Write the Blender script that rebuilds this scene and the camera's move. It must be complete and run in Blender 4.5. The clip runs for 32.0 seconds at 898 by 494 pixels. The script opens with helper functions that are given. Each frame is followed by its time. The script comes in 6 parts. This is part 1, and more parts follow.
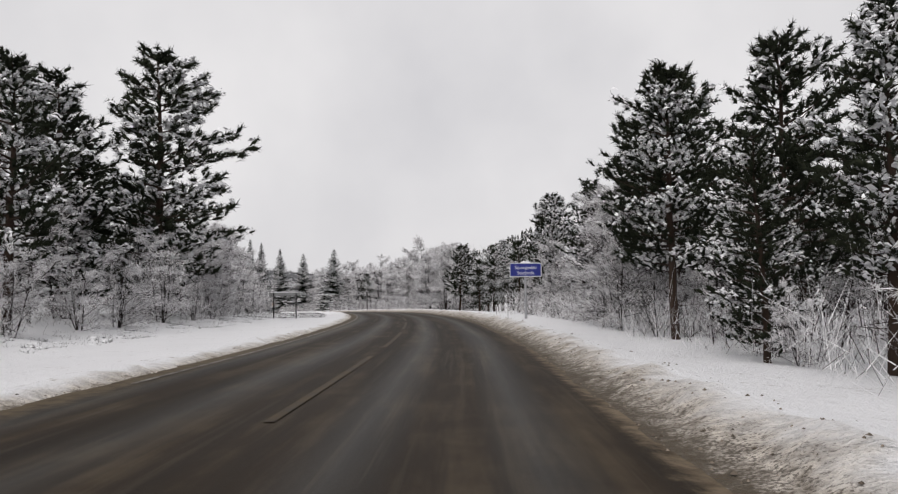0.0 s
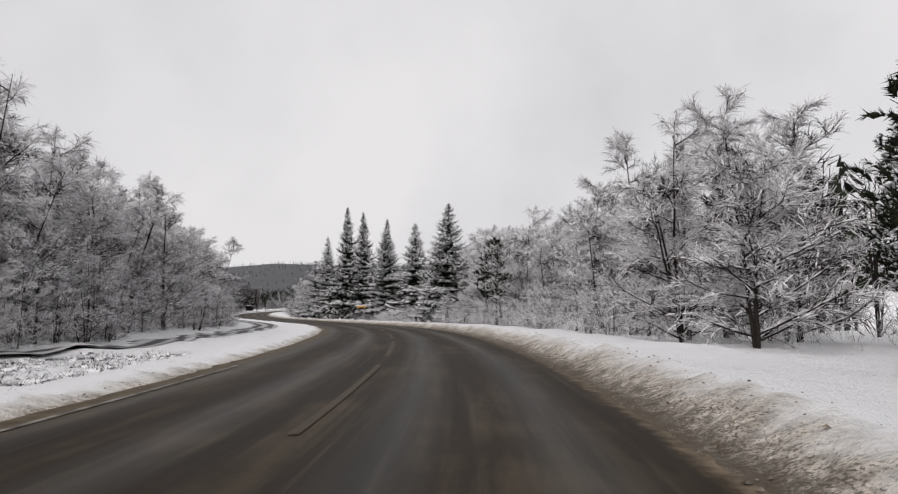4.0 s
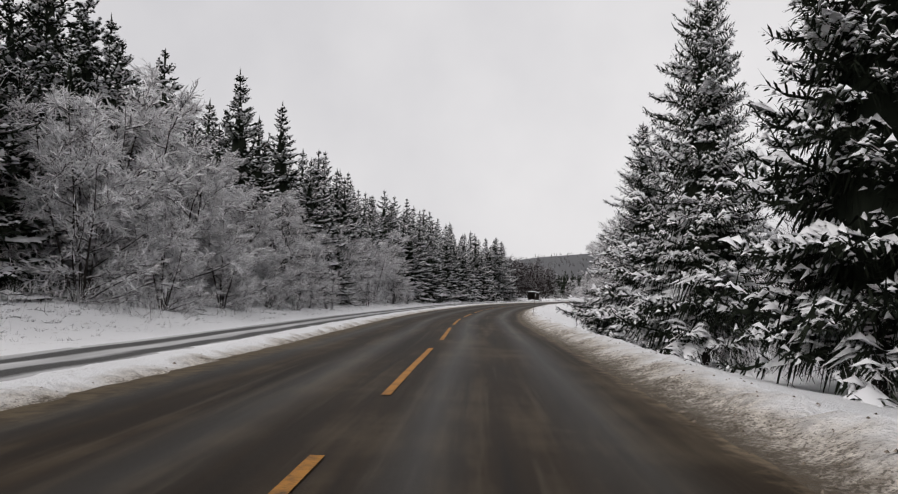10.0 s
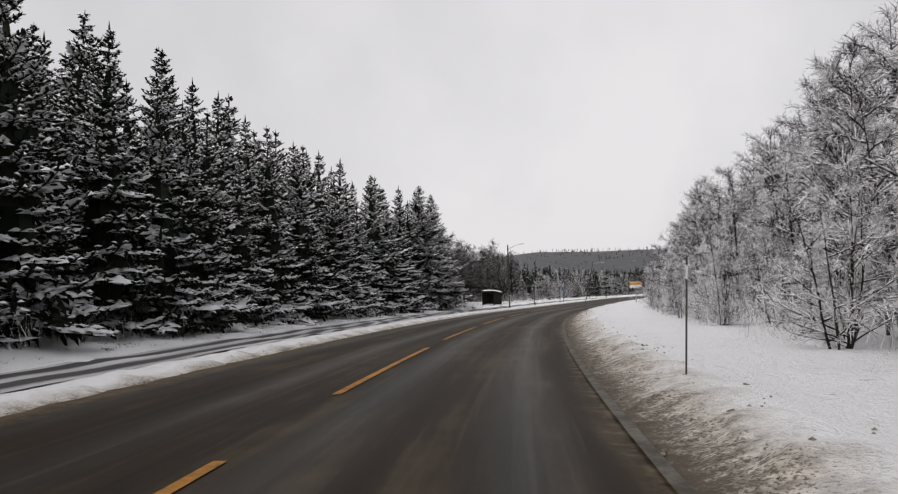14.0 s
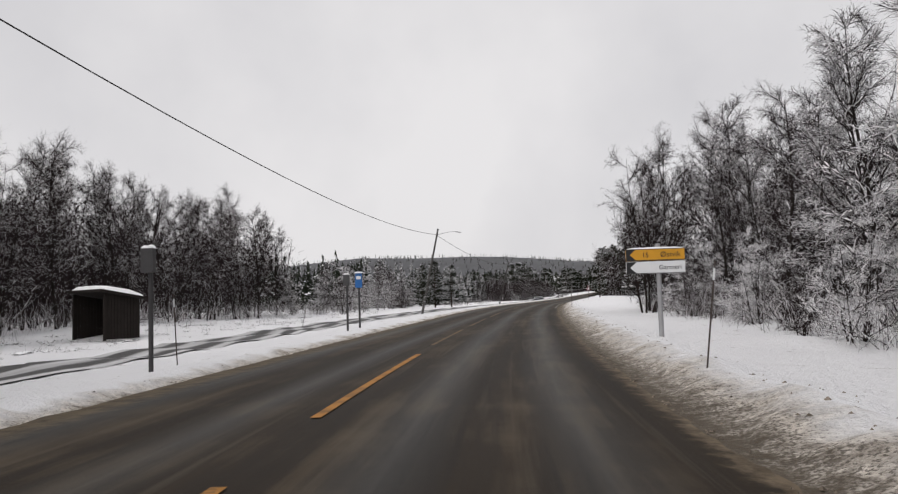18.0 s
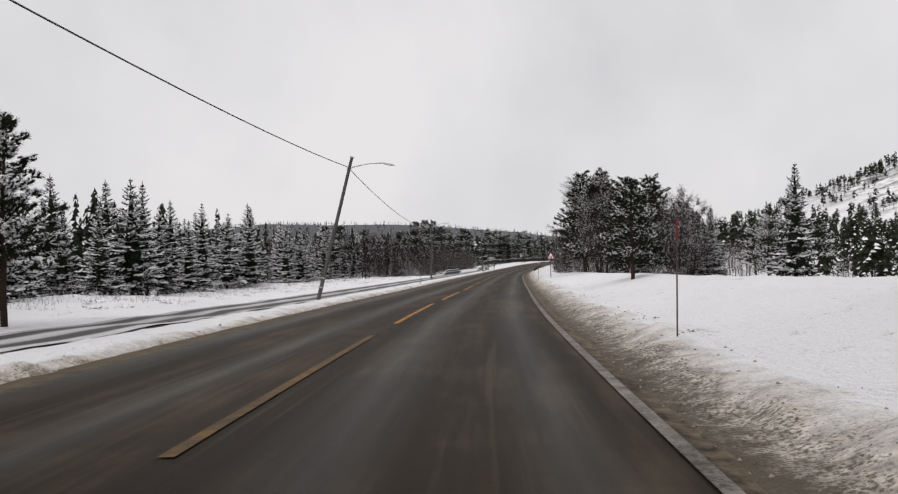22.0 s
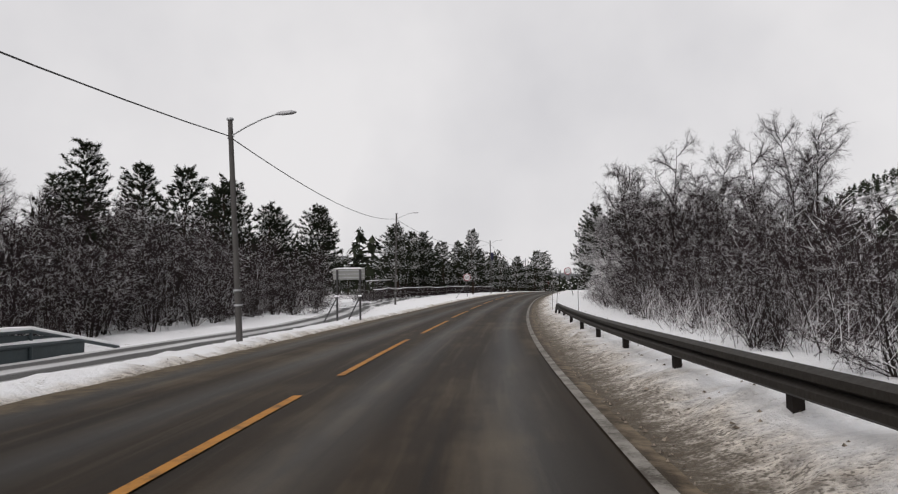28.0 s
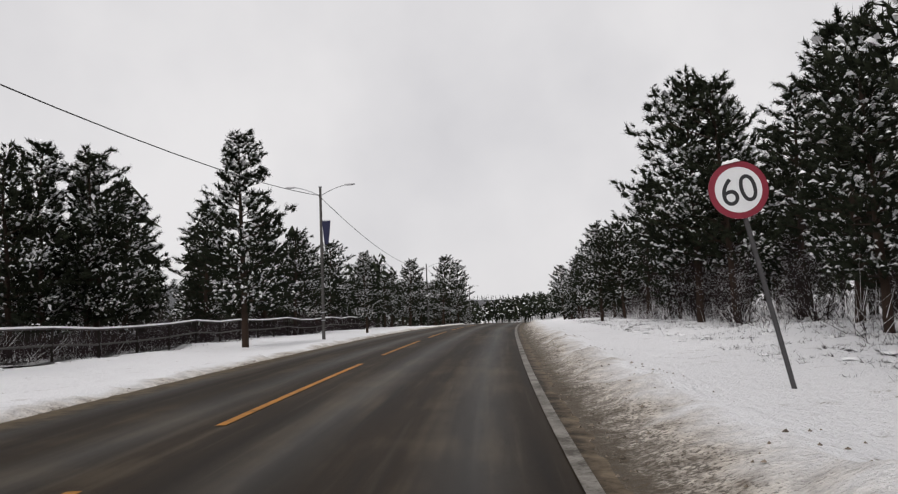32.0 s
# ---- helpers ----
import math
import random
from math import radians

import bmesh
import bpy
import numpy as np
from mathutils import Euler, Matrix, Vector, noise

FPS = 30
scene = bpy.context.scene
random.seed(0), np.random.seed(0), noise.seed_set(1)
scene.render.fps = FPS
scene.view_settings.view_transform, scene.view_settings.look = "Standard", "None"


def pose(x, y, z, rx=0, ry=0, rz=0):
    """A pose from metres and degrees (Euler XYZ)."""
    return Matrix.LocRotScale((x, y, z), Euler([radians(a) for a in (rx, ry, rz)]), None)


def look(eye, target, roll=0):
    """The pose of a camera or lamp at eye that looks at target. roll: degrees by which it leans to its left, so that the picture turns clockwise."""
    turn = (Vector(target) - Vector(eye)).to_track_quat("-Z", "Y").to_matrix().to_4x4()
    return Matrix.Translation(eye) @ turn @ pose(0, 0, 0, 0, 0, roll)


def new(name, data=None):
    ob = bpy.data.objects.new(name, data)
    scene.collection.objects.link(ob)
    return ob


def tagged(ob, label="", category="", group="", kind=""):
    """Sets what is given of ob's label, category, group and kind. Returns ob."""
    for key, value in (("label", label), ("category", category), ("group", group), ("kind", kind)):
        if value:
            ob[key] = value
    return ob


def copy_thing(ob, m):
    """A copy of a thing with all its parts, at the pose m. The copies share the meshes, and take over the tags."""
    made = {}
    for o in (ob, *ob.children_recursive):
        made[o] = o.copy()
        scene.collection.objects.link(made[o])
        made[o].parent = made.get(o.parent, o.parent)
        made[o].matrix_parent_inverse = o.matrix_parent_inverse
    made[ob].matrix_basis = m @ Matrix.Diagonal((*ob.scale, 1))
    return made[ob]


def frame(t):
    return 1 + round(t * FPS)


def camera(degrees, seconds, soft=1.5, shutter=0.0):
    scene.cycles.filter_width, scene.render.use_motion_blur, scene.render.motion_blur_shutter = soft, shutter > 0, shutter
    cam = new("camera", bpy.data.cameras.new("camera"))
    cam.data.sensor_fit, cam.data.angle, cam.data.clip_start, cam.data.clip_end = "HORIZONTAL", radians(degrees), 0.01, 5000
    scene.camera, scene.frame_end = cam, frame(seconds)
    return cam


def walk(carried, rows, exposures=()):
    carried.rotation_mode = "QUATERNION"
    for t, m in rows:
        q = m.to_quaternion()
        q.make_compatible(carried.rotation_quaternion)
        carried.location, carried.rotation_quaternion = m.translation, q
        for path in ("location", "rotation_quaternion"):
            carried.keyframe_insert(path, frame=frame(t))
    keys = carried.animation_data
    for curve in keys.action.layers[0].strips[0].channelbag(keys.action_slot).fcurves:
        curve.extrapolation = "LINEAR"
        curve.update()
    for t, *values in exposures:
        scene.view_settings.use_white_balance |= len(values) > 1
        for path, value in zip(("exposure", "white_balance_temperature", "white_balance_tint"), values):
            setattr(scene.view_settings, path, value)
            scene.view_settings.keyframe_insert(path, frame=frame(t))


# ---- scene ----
cam = camera(60.9, 32.0, soft=1.2)
PATH = [
    (0, (0.000, 0.000, 1.250), (0.016, 1.995, 1.388), -0.60),
    (0.5, (0.235, 9.225, 1.269), (0.205, 11.220, 1.410), -0.80),
    (1, (0.411, 18.435, 1.284), (0.338, 20.430, 1.416), -0.56),
    (1.5, (0.452, 27.622, 1.290), (0.346, 29.613, 1.438), -0.93),
    (2, (0.300, 36.838, 1.295), (0.153, 38.827, 1.446), -1.20),
    (2.5, (-0.175, 45.989, 1.305), (-0.393, 47.970, 1.461), -1.82),
    (3, (-0.995, 55.079, 1.312), (-1.279, 57.052, 1.477), -2.09),
    (3.5, (-2.165, 64.144, 1.304), (-2.528, 66.104, 1.461), -0.38),
    (4, (-3.638, 73.150, 1.277), (-4.087, 75.093, 1.419), -0.43),
    (4.5, (-5.444, 82.078, 1.232), (-5.979, 84.001, 1.355), -0.54),
    (5, (-7.601, 90.913, 1.166), (-8.215, 92.813, 1.273), -0.70),
    (5.5, (-10.117, 99.638, 1.080), (-10.803, 101.514, 1.178), -0.94),
    (6, (-13.002, 108.238, 0.970), (-13.748, 110.091, 1.071), -0.98),
    (6.5, (-16.259, 116.708, 0.837), (-17.069, 118.535, 0.918), -0.91),
    (7, (-19.805, 125.055, 0.686), (-20.680, 126.850, 0.783), -0.26),
    (7.5, (-23.551, 133.278, 0.524), (-24.491, 135.039, 0.651), 0.88),
    (8, (-27.507, 141.400, 0.361), (-28.514, 143.121, 0.514), 1.40),
    (8.5, (-31.818, 149.414, 0.208), (-32.886, 151.099, 0.354), 1.00),
    (9, (-36.472, 157.421, 0.069), (-37.594, 159.071, 0.198), 1.27),
    (9.5, (-41.352, 165.409, -0.042), (-42.513, 167.032, 0.090), 1.82),
    (10, (-46.394, 173.319, -0.129), (-47.588, 174.919, -0.012), 1.17),
    (10.5, (-51.527, 181.217, -0.201), (-52.738, 182.806, -0.106), 0.72),
    (11, (-56.700, 189.115, -0.266), (-57.911, 190.703, -0.151), -0.09),
    (11.5, (-61.885, 197.031, -0.333), (-63.093, 198.619, -0.190), -0.98),
    (12, (-67.017, 204.977, -0.386), (-68.215, 206.576, -0.303), -2.15),
    (12.5, (-72.072, 212.971, -0.428), (-73.253, 214.583, -0.348), -2.22),
    (13, (-77.007, 221.067, -0.466), (-78.152, 222.703, -0.346), -1.45),
    (13.5, (-81.783, 229.242, -0.492), (-82.892, 230.902, -0.373), -1.05),
    (14, (-86.376, 237.469, -0.500), (-87.443, 239.155, -0.368), -1.67),
    (14.5, (-90.770, 245.760, -0.498), (-91.792, 247.472, -0.336), -2.32),
    (15, (-94.962, 254.121, -0.494), (-95.934, 255.860, -0.322), -1.69),
    (15.5, (-98.944, 262.560, -0.490), (-99.872, 264.323, -0.323), -1.26),
    (16, (-102.717, 271.081, -0.492), (-103.605, 272.866, -0.334), -0.96),
    (16.5, (-106.279, 279.689, -0.504), (-107.127, 281.494, -0.350), -0.77),
    (17, (-109.628, 288.389, -0.521), (-110.419, 290.219, -0.360), -0.20),
    (17.5, (-112.738, 297.195, -0.539), (-113.445, 299.059, -0.384), -1.14),
    (18, (-115.598, 306.090, -0.547), (-116.252, 307.975, -0.408), -1.71),
    (18.5, (-118.173, 315.060, -0.537), (-118.775, 316.963, -0.413), -2.23),
    (19, (-120.507, 324.102, -0.505), (-121.058, 326.019, -0.359), -1.53),
    (19.5, (-122.645, 333.187, -0.450), (-123.162, 335.113, -0.298), -1.18),
    (20, (-124.592, 342.320, -0.381), (-125.087, 344.252, -0.228), -1.00),
    (20.5, (-126.411, 351.471, -0.305), (-126.891, 353.407, -0.152), -1.09),
    (21, (-128.136, 360.629, -0.234), (-128.601, 362.569, -0.091), -1.03),
    (21.5, (-129.823, 369.777, -0.173), (-130.277, 371.721, -0.050), -1.10),
    (22, (-131.516, 378.911, -0.127), (-131.964, 380.859, -0.072), -0.95),
    (22.5, (-133.140, 388.084, -0.101), (-133.576, 390.035, -0.027), -0.40),
    (23, (-134.635, 397.325, -0.095), (-135.049, 399.280, 0.001), 0.43),
    (23.5, (-135.974, 406.596, -0.090), (-136.379, 408.552, 0.005), -0.10),
    (24, (-137.232, 415.892, -0.083), (-137.634, 417.848, 0.022), 0.23),
    (24.5, (-138.488, 425.188, -0.074), (-138.886, 427.144, 0.035), 1.04),
    (25, (-139.789, 434.454, -0.057), (-140.178, 436.413, 0.052), 0.33),
    (25.5, (-141.095, 443.708, -0.030), (-141.472, 445.669, 0.081), -0.35),
    (26, (-142.377, 452.961, 0.004), (-142.739, 454.925, 0.119), -1.06),
    (26.5, (-143.619, 462.227, 0.042), (-143.960, 464.194, 0.168), -1.89),
    (27, (-144.812, 471.516, 0.080), (-145.134, 473.484, 0.226), -1.48),
    (27.5, (-145.947, 480.831, 0.122), (-146.254, 482.799, 0.302), -1.23),
    (28, (-147.003, 490.174, 0.173), (-147.295, 492.148, 0.314), -1.01),
    (28.5, (-147.942, 499.550, 0.246), (-148.208, 501.527, 0.390), -0.54),
    (29, (-148.705, 508.923, 0.352), (-148.944, 510.903, 0.502), -0.47),
    (29.5, (-149.206, 518.335, 0.500), (-149.414, 520.316, 0.677), -0.77),
    (30, (-149.600, 527.761, 0.675), (-149.777, 529.746, 0.852), -0.68),
    (30.5, (-149.954, 537.133, 0.868), (-150.100, 539.119, 1.055), -0.94),
    (31, (-150.226, 546.479, 1.077), (-150.339, 548.467, 1.269), -1.76),
    (31.5, (-150.303, 555.757, 1.302), (-150.377, 557.746, 1.501), -2.29),
    (32, (-150.203, 564.937, 1.541), (-150.244, 566.926, 1.749), -2.39),
]
walk(cam, [(t, look(eye, target, roll)) for t, eye, target, roll in PATH], ((0.0, 0.0, 6500, 12), (32.0, 0.0, 6500, 12)))

# ---- world, sun ----
SUN_EL, SUN_AZ = radians(38), radians(200)
world = bpy.data.worlds.new("overcast_world")
scene.world = world
world.use_nodes = True
wn = world.node_tree.nodes
wl = world.node_tree.links
wn.clear()
w_out = wn.new("ShaderNodeOutputWorld")
w_bg = wn.new("ShaderNodeBackground")
w_sky = wn.new("ShaderNodeTexSky")
w_sky.sky_type = "NISHITA"
w_sky.sun_disc = False
w_sky.sun_elevation = SUN_EL
w_sky.sun_rotation = SUN_AZ
w_sky.air_density, w_sky.dust_density = 1.0, 4.0
w_grey = wn.new("ShaderNodeHueSaturation")
w_grey.inputs["Saturation"].default_value = 0.12
w_co = wn.new("ShaderNodeTexCoord")
w_noise = wn.new("ShaderNodeTexNoise")
w_noise.inputs["Scale"].default_value = 2.6
w_noise.inputs["Detail"].default_value = 5.0
w_noise.inputs["Roughness"].default_value = 0.5
w_ramp = wn.new("ShaderNodeValToRGB")
w_ramp.color_ramp.elements[0].position, w_ramp.color_ramp.elements[0].color = 0.32, (6.35, 6.35, 6.5, 1)
w_ramp.color_ramp.elements[1].position, w_ramp.color_ramp.elements[1].color = 0.62, (7.95, 7.9, 7.9, 1)
w_mix = wn.new("ShaderNodeMixRGB")
w_mix.inputs[0].default_value = 0.9
wl.new(w_sky.outputs[0], w_grey.inputs["Color"])
wl.new(w_co.outputs["Generated"], w_noise.inputs["Vector"])
wl.new(w_noise.outputs["Fac"], w_ramp.inputs[0])
wl.new(w_grey.outputs[0], w_mix.inputs[1])
wl.new(w_ramp.outputs[0], w_mix.inputs[2])
wl.new(w_mix.outputs[0], w_bg.inputs["Color"])
w_bg.inputs["Strength"].default_value = 0.105
wl.new(w_bg.outputs[0], w_out.inputs[0])

sun = new("sun", bpy.data.lights.new("sun", "SUN"))
sun.data.energy = 1.4
sun.data.angle = radians(35)
sun.data.color = (1.0, 0.97, 0.94)
sun.matrix_world = look((0, 0, 60), (math.sin(SUN_AZ) * -40, math.cos(SUN_AZ) * -40, 60 - 40 * math.tan(SUN_EL)))
scene.view_settings.exposure = 0.0

# ---- road line: x, y, z of the centre line ----
ROAD = [
    (-4.1, -80.0, -0.00), (-3.1, -40.0, -0.00), (-2.1, -0.0, -0.00), (-1.7, 28.3, 0.04), (-3.3, 56.6, 0.06),
    (-7.9, 84.6, -0.04), (-16.0, 111.7, -0.35), (-27.2, 137.8, -0.83), (-41.1, 162.5, -1.26), (-56.9, 186.1, -1.50),
    (-72.9, 209.5, -1.67), (-87.5, 233.8, -1.75), (-100.2, 259.1, -1.74), (-111.0, 285.3, -1.77), (-119.4, 312.4, -1.78),
    (-126.0, 340.0, -1.64), (-131.7, 367.8, -1.44), (-136.7, 395.7, -1.35), (-140.8, 423.8, -1.32), (-144.7, 451.8, -1.25),
    (-148.3, 480.0, -1.13), (-151.2, 508.2, -0.89), (-152.7, 536.5, -0.39), (-153.1, 564.9, 0.29), (-152.2, 589.9, 0.94),
    (-150.3, 619.8, 1.48), (-146.7, 659.6, 1.80), (-141.8, 709.4, 1.60), (-135.7, 769.1, 0.88), (-127.2, 848.6, -0.32),
    (-116.0, 948.0, -1.32),
]



def spline(pts, step=1.0):
    """A smooth line through the points, about a step apart."""
    p = np.array(pts, float)
    p = np.vstack([2 * p[0] - p[1], p, 2 * p[-1] - p[-2]])
    out = []
    for i in range(1, len(p) - 2):
        n = max(2, int(np.linalg.norm(p[i + 1] - p[i]) / step))
        u = np.linspace(0, 1, n, endpoint=False)[:, None]
        a, b, c, e = p[i - 1], p[i], p[i + 1], p[i + 2]
        out.append(0.5 * (2 * b + (c - a) * u + (2 * a - 5 * b + 4 * c - e) * u**2 + (3 * b - a - 3 * c + e) * u**3))
    out.append(p[-2][None])
    return np.vstack(out)


LINE = spline(ROAD)
LEN = np.concatenate([[0], np.cumsum(np.hypot(*np.diff(LINE[:, :2], axis=0).T))])
LEN -= np.interp(0, LINE[:200, 1] - ROAD[2][1], LEN[:200])
TAN = np.gradient(LINE[:, :2], axis=0)
TAN /= np.hypot(TAN[:, 0], TAN[:, 1])[:, None]
S_MIN, S_MAX = float(LEN[0]), float(LEN[-1])


def road_xyz(s, d):
    """World places at s metres along the road and d metres to the right of its centre line; z of the road there."""
    s, d = np.asarray(s, float), np.asarray(d, float)
    x, y, z = (np.interp(s, LEN, LINE[:, k]) for k in range(3))
    tx, ty = np.interp(s, LEN, TAN[:, 0]), np.interp(s, LEN, TAN[:, 1])
    return x + ty * d, y - tx * d, z


def heading(s):
    """The road's direction at s, in radians from +y to the left."""
    return math.atan2(-float(np.interp(s, LEN, TAN[:, 0])), float(np.interp(s, LEN, TAN[:, 1])))


def road_sd(x, y):
    """The nearest place on the road line: s and d."""
    x, y = np.atleast_1d(np.asarray(x, float)), np.atleast_1d(np.asarray(y, float))
    s, d = np.empty(len(x)), np.empty(len(x))
    lx, ly = LINE[::3, 0], LINE[::3, 1]
    for i in range(0, len(x), 4000):
        dx, dy = x[i:i + 4000, None] - lx, y[i:i + 4000, None] - ly
        k = np.argmin(dx * dx + dy * dy, axis=1) * 3
        k = np.minimum(k, len(LINE) - 1)
        ax, ay = x[i:i + 4000] - LINE[k, 0], y[i:i + 4000] - LINE[k, 1]
        s[i:i + 4000] = LEN[k] + ax * TAN[k, 0] + ay * TAN[k, 1]
        d[i:i + 4000] = ax * TAN[k, 1] - ay * TAN[k, 0]
    return s, d


def waves(x, y, size, seed):
    """A cheap smooth noise from -1 to 1."""
    r = np.random.RandomState(seed)
    out = 0
    for _ in range(7):
        a, q, ph = r.uniform(0, 6.28), r.uniform(0.6, 1.9), r.uniform(0, 6.28)
        out = out + np.sin((x * math.cos(a) + y * math.sin(a)) * q * 6.28 / size + ph)
    return out / 4.2


EDGE_L, EDGE_R = -3.25, 4.0
PATH_S = (78, 100, 127, 160, 180, 250, 300, 330, 375, 438, 520, 552, 563, 576, 600, 640)
PATH_D = (-14.0, -10.2, -8.9, -7.2, -6.4, -6.0, -7.4, -8.2, -8.6, -6.6, -6.6, -5.9, -6.9, -9.2, -11.5, -14)


def path_d(s):
    return np.interp(s, PATH_S, PATH_D)


def land(x, y, s, d):
    """Height of the snow ground."""
    z = np.interp(s, LEN, LINE[:, 2])
    a = np.abs(d)
    slope_l = np.interp(s, (-80, 0, 72, 120, 180, 285, 335, 400, 630), (0.10, 0.10, 0.07, 0.1, 0.15, 0.14, 0.03, 0.0, 0.0))
    slope_r = np.interp(s, (-80, 0, 72, 180, 300, 400, 505, 575, 650), (-0.09, -0.09, -0.02, -0.04, -0.02, 0.0, -0.10, 0.03, 0.03))
    flat = np.where(d < 0, 10.0, 7.5)
    far = 45 * (1 - np.exp(-np.maximum(a - flat, 0) / 45))
    z = z + np.where(d < 0, slope_l, slope_r) * far
    z = z + 0.25 * waves(x, y, 17, 3) * np.clip((a - 9) / 10, 0, 1) + 0.14 * waves(x, y, 4.5, 5) * np.clip((a - 6) / 4, 0, 1)
    berm = np.where(d < 0, np.exp(-((d - EDGE_L + 1.0) / 0.7) ** 2) * 0.14, np.exp(-((d - EDGE_R - 1.1) / 0.7) ** 2) * 0.22)
    z = z + berm * (1 + 0.35 * waves(x, y, 2.5, 8)) - 0.06
    z = z + np.interp(s, (517, 523, 553, 558), (0, 0.36, 0.36, 0)) * np.where(d > 0, np.exp(-((d - 6.05) / 0.6) ** 2), 0)
    z = z - 1.3 * np.exp(-(((s - 530) / 8) ** 2)) * np.clip((-d - 7.9) / 1.2, 0, 1)
    z = z + np.where((d > 0), np.interp(s, (24, 48, 126, 158, 166, 180, 192), (0, 0.25, 0.25, 0.1, 0.22, 0.22, 0)) * np.exp(-((d - 7) / 2.2) ** 2), 0)
    shelf = np.interp(s, (165, 190, 200, 212, 228, 245, 265, 385, 405, 445, 485, 506, 516), (0, -0.4, -0.6, -1.0, -1.1, -0.6, 0, 0, 0.7, 0.8, 0.65, 0.25, 0))
    z = z + np.where(d > 0, shelf * np.clip((d - 5.6) / 3.4, 0, 1), 0)
    return z


def hills(x, y):
    """The far ridges."""
    z = 104 * np.exp(-(((x + 820) / 900) ** 2 + ((y - 2000) / 420) ** 2))
    z = z + 138 * np.exp(-(((x - 290) / 290) ** 2 + ((y - 1150) / 330) ** 2))
    z = np.maximum(0.0, z - 5.0)
    return z * (1 + 0.12 * waves(x, y, 500, 11)) + 2.0 * waves(x, y, 160, 12) * np.clip(z / 20, 0, 1)


def ground_z(x, y):
    s, d = road_sd(x, y)
    x, y = np.atleast_1d(x), np.atleast_1d(y)
    return land(x, y, s, d) + hills(x, y)


def spot(s, d):
    """A place on the ground at s, d."""
    x, y, _ = road_xyz(s, d)
    return Vector((float(x), float(y), float(ground_z(float(x), float(y))[0])))


# ---- materials ----
def material(name):
    m = bpy.data.materials.new(name)
    m.use_nodes = True
    return m, m.node_tree.nodes, m.node_tree.links, m.node_tree.nodes["Principled BSDF"]


def noise_node(n, l, scale, detail=4.0, rough=0.55, coord="Object", vec=None):
    t = n.new("ShaderNodeTexNoise")
    t.inputs["Scale"].default_value, t.inputs["Detail"].default_value, t.inputs["Roughness"].default_value = scale, detail, rough
    if vec is None:
        c = n.new("ShaderNodeTexCoord")
        l.new(c.outputs[coord], t.inputs["Vector"])
    else:
        l.new(vec, t.inputs["Vector"])
    return t.outputs["Fac"]


def ramp(n, l, fac, stops):
    r = n.new("ShaderNodeValToRGB")
    e = r.color_ramp.elements
    while len(e) < len(stops):
        e.new(0.5)
    for i, (p, c) in enumerate(stops):
        e[i].position = p
        e[i].color = (*c, 1) if len(c) == 3 else c
    l.new(fac, r.inputs[0])
    return r.outputs[0]


def mixc(n, l, fac, a, b):
    m = n.new("ShaderNodeMixRGB")
    for k, v in ((0, fac), (1, a), (2, b)):
        if isinstance(v, (int, float)):
            m.inputs[k].default_value = v
        elif isinstance(v, tuple):
            m.inputs[k].default_value = (*v, 1)
        else:
            l.new(v, m.inputs[k])
    return m.outputs[0]


def calc(n, l, op, a, b=None, clamp=False):
    m = n.new("ShaderNodeMath")
    m.operation, m.use_clamp = op, clamp
    for k, v in ((0, a), (1, b)):
        if v is None:
            continue
        if isinstance(v, (int, float)):
            m.inputs[k].default_value = v
        else:
            l.new(v, m.inputs[k])
    return m.outputs[0]


def bump(n, l, bsdf, height, strength=0.4, dist=0.02):
    b = n.new("ShaderNodeBump")
    b.inputs["Strength"].default_value, b.inputs["Distance"].default_value = strength, dist
    l.new(height, b.inputs["Height"])
    l.new(b.outputs[0], bsdf.inputs["Normal"])


def plain(name, col, rough=0.6, metal=0.0, var=0.25, scale=6.0, relief=0.15, gloss=0.5):
    """A surface of one colour with uneven tone, some wear and fine relief."""
    m, n, l, b = material(name)
    f = noise_node(n, l, scale)
    g = noise_node(n, l, scale * 7, 3.0)
    lo, hi = tuple(c * (1 - var) for c in col), tuple(min(1, c * (1 + var)) for c in col)
    c = mixc(n, l, f, lo, hi)
    c = mixc(n, l, calc(n, l, "MULTIPLY", g, 0.25), c, tuple(v * 0.6 for v in col))
    l.new(c, b.inputs["Base Color"])
    l.new(calc(n, l, "ADD", calc(n, l, "MULTIPLY", g, 0.25), rough - 0.12), b.inputs["Roughness"])
    b.inputs["Metallic"].default_value = metal
    b.inputs["Specular IOR Level"].default_value = gloss
    if relief:
        bump(n, l, b, g, relief, 0.01)
    return m


def snow_material(name, tint=(0.86, 0.86, 0.875)):
    m, n, l, b = material(name)
    f = noise_node(n, l, 0.35)
    g = noise_node(n, l, 5.0, 6.0, 0.65)
    c = mixc(n, l, f, tuple(v * 0.95 for v in tint), tint)
    l.new(c, b.inputs["Base Color"])
    b.inputs["Roughness"].default_value = 0.75
    b.inputs["Specular IOR Level"].default_value = 0.25
    bump(n, l, b, g, 0.5, 0.05)
    return m


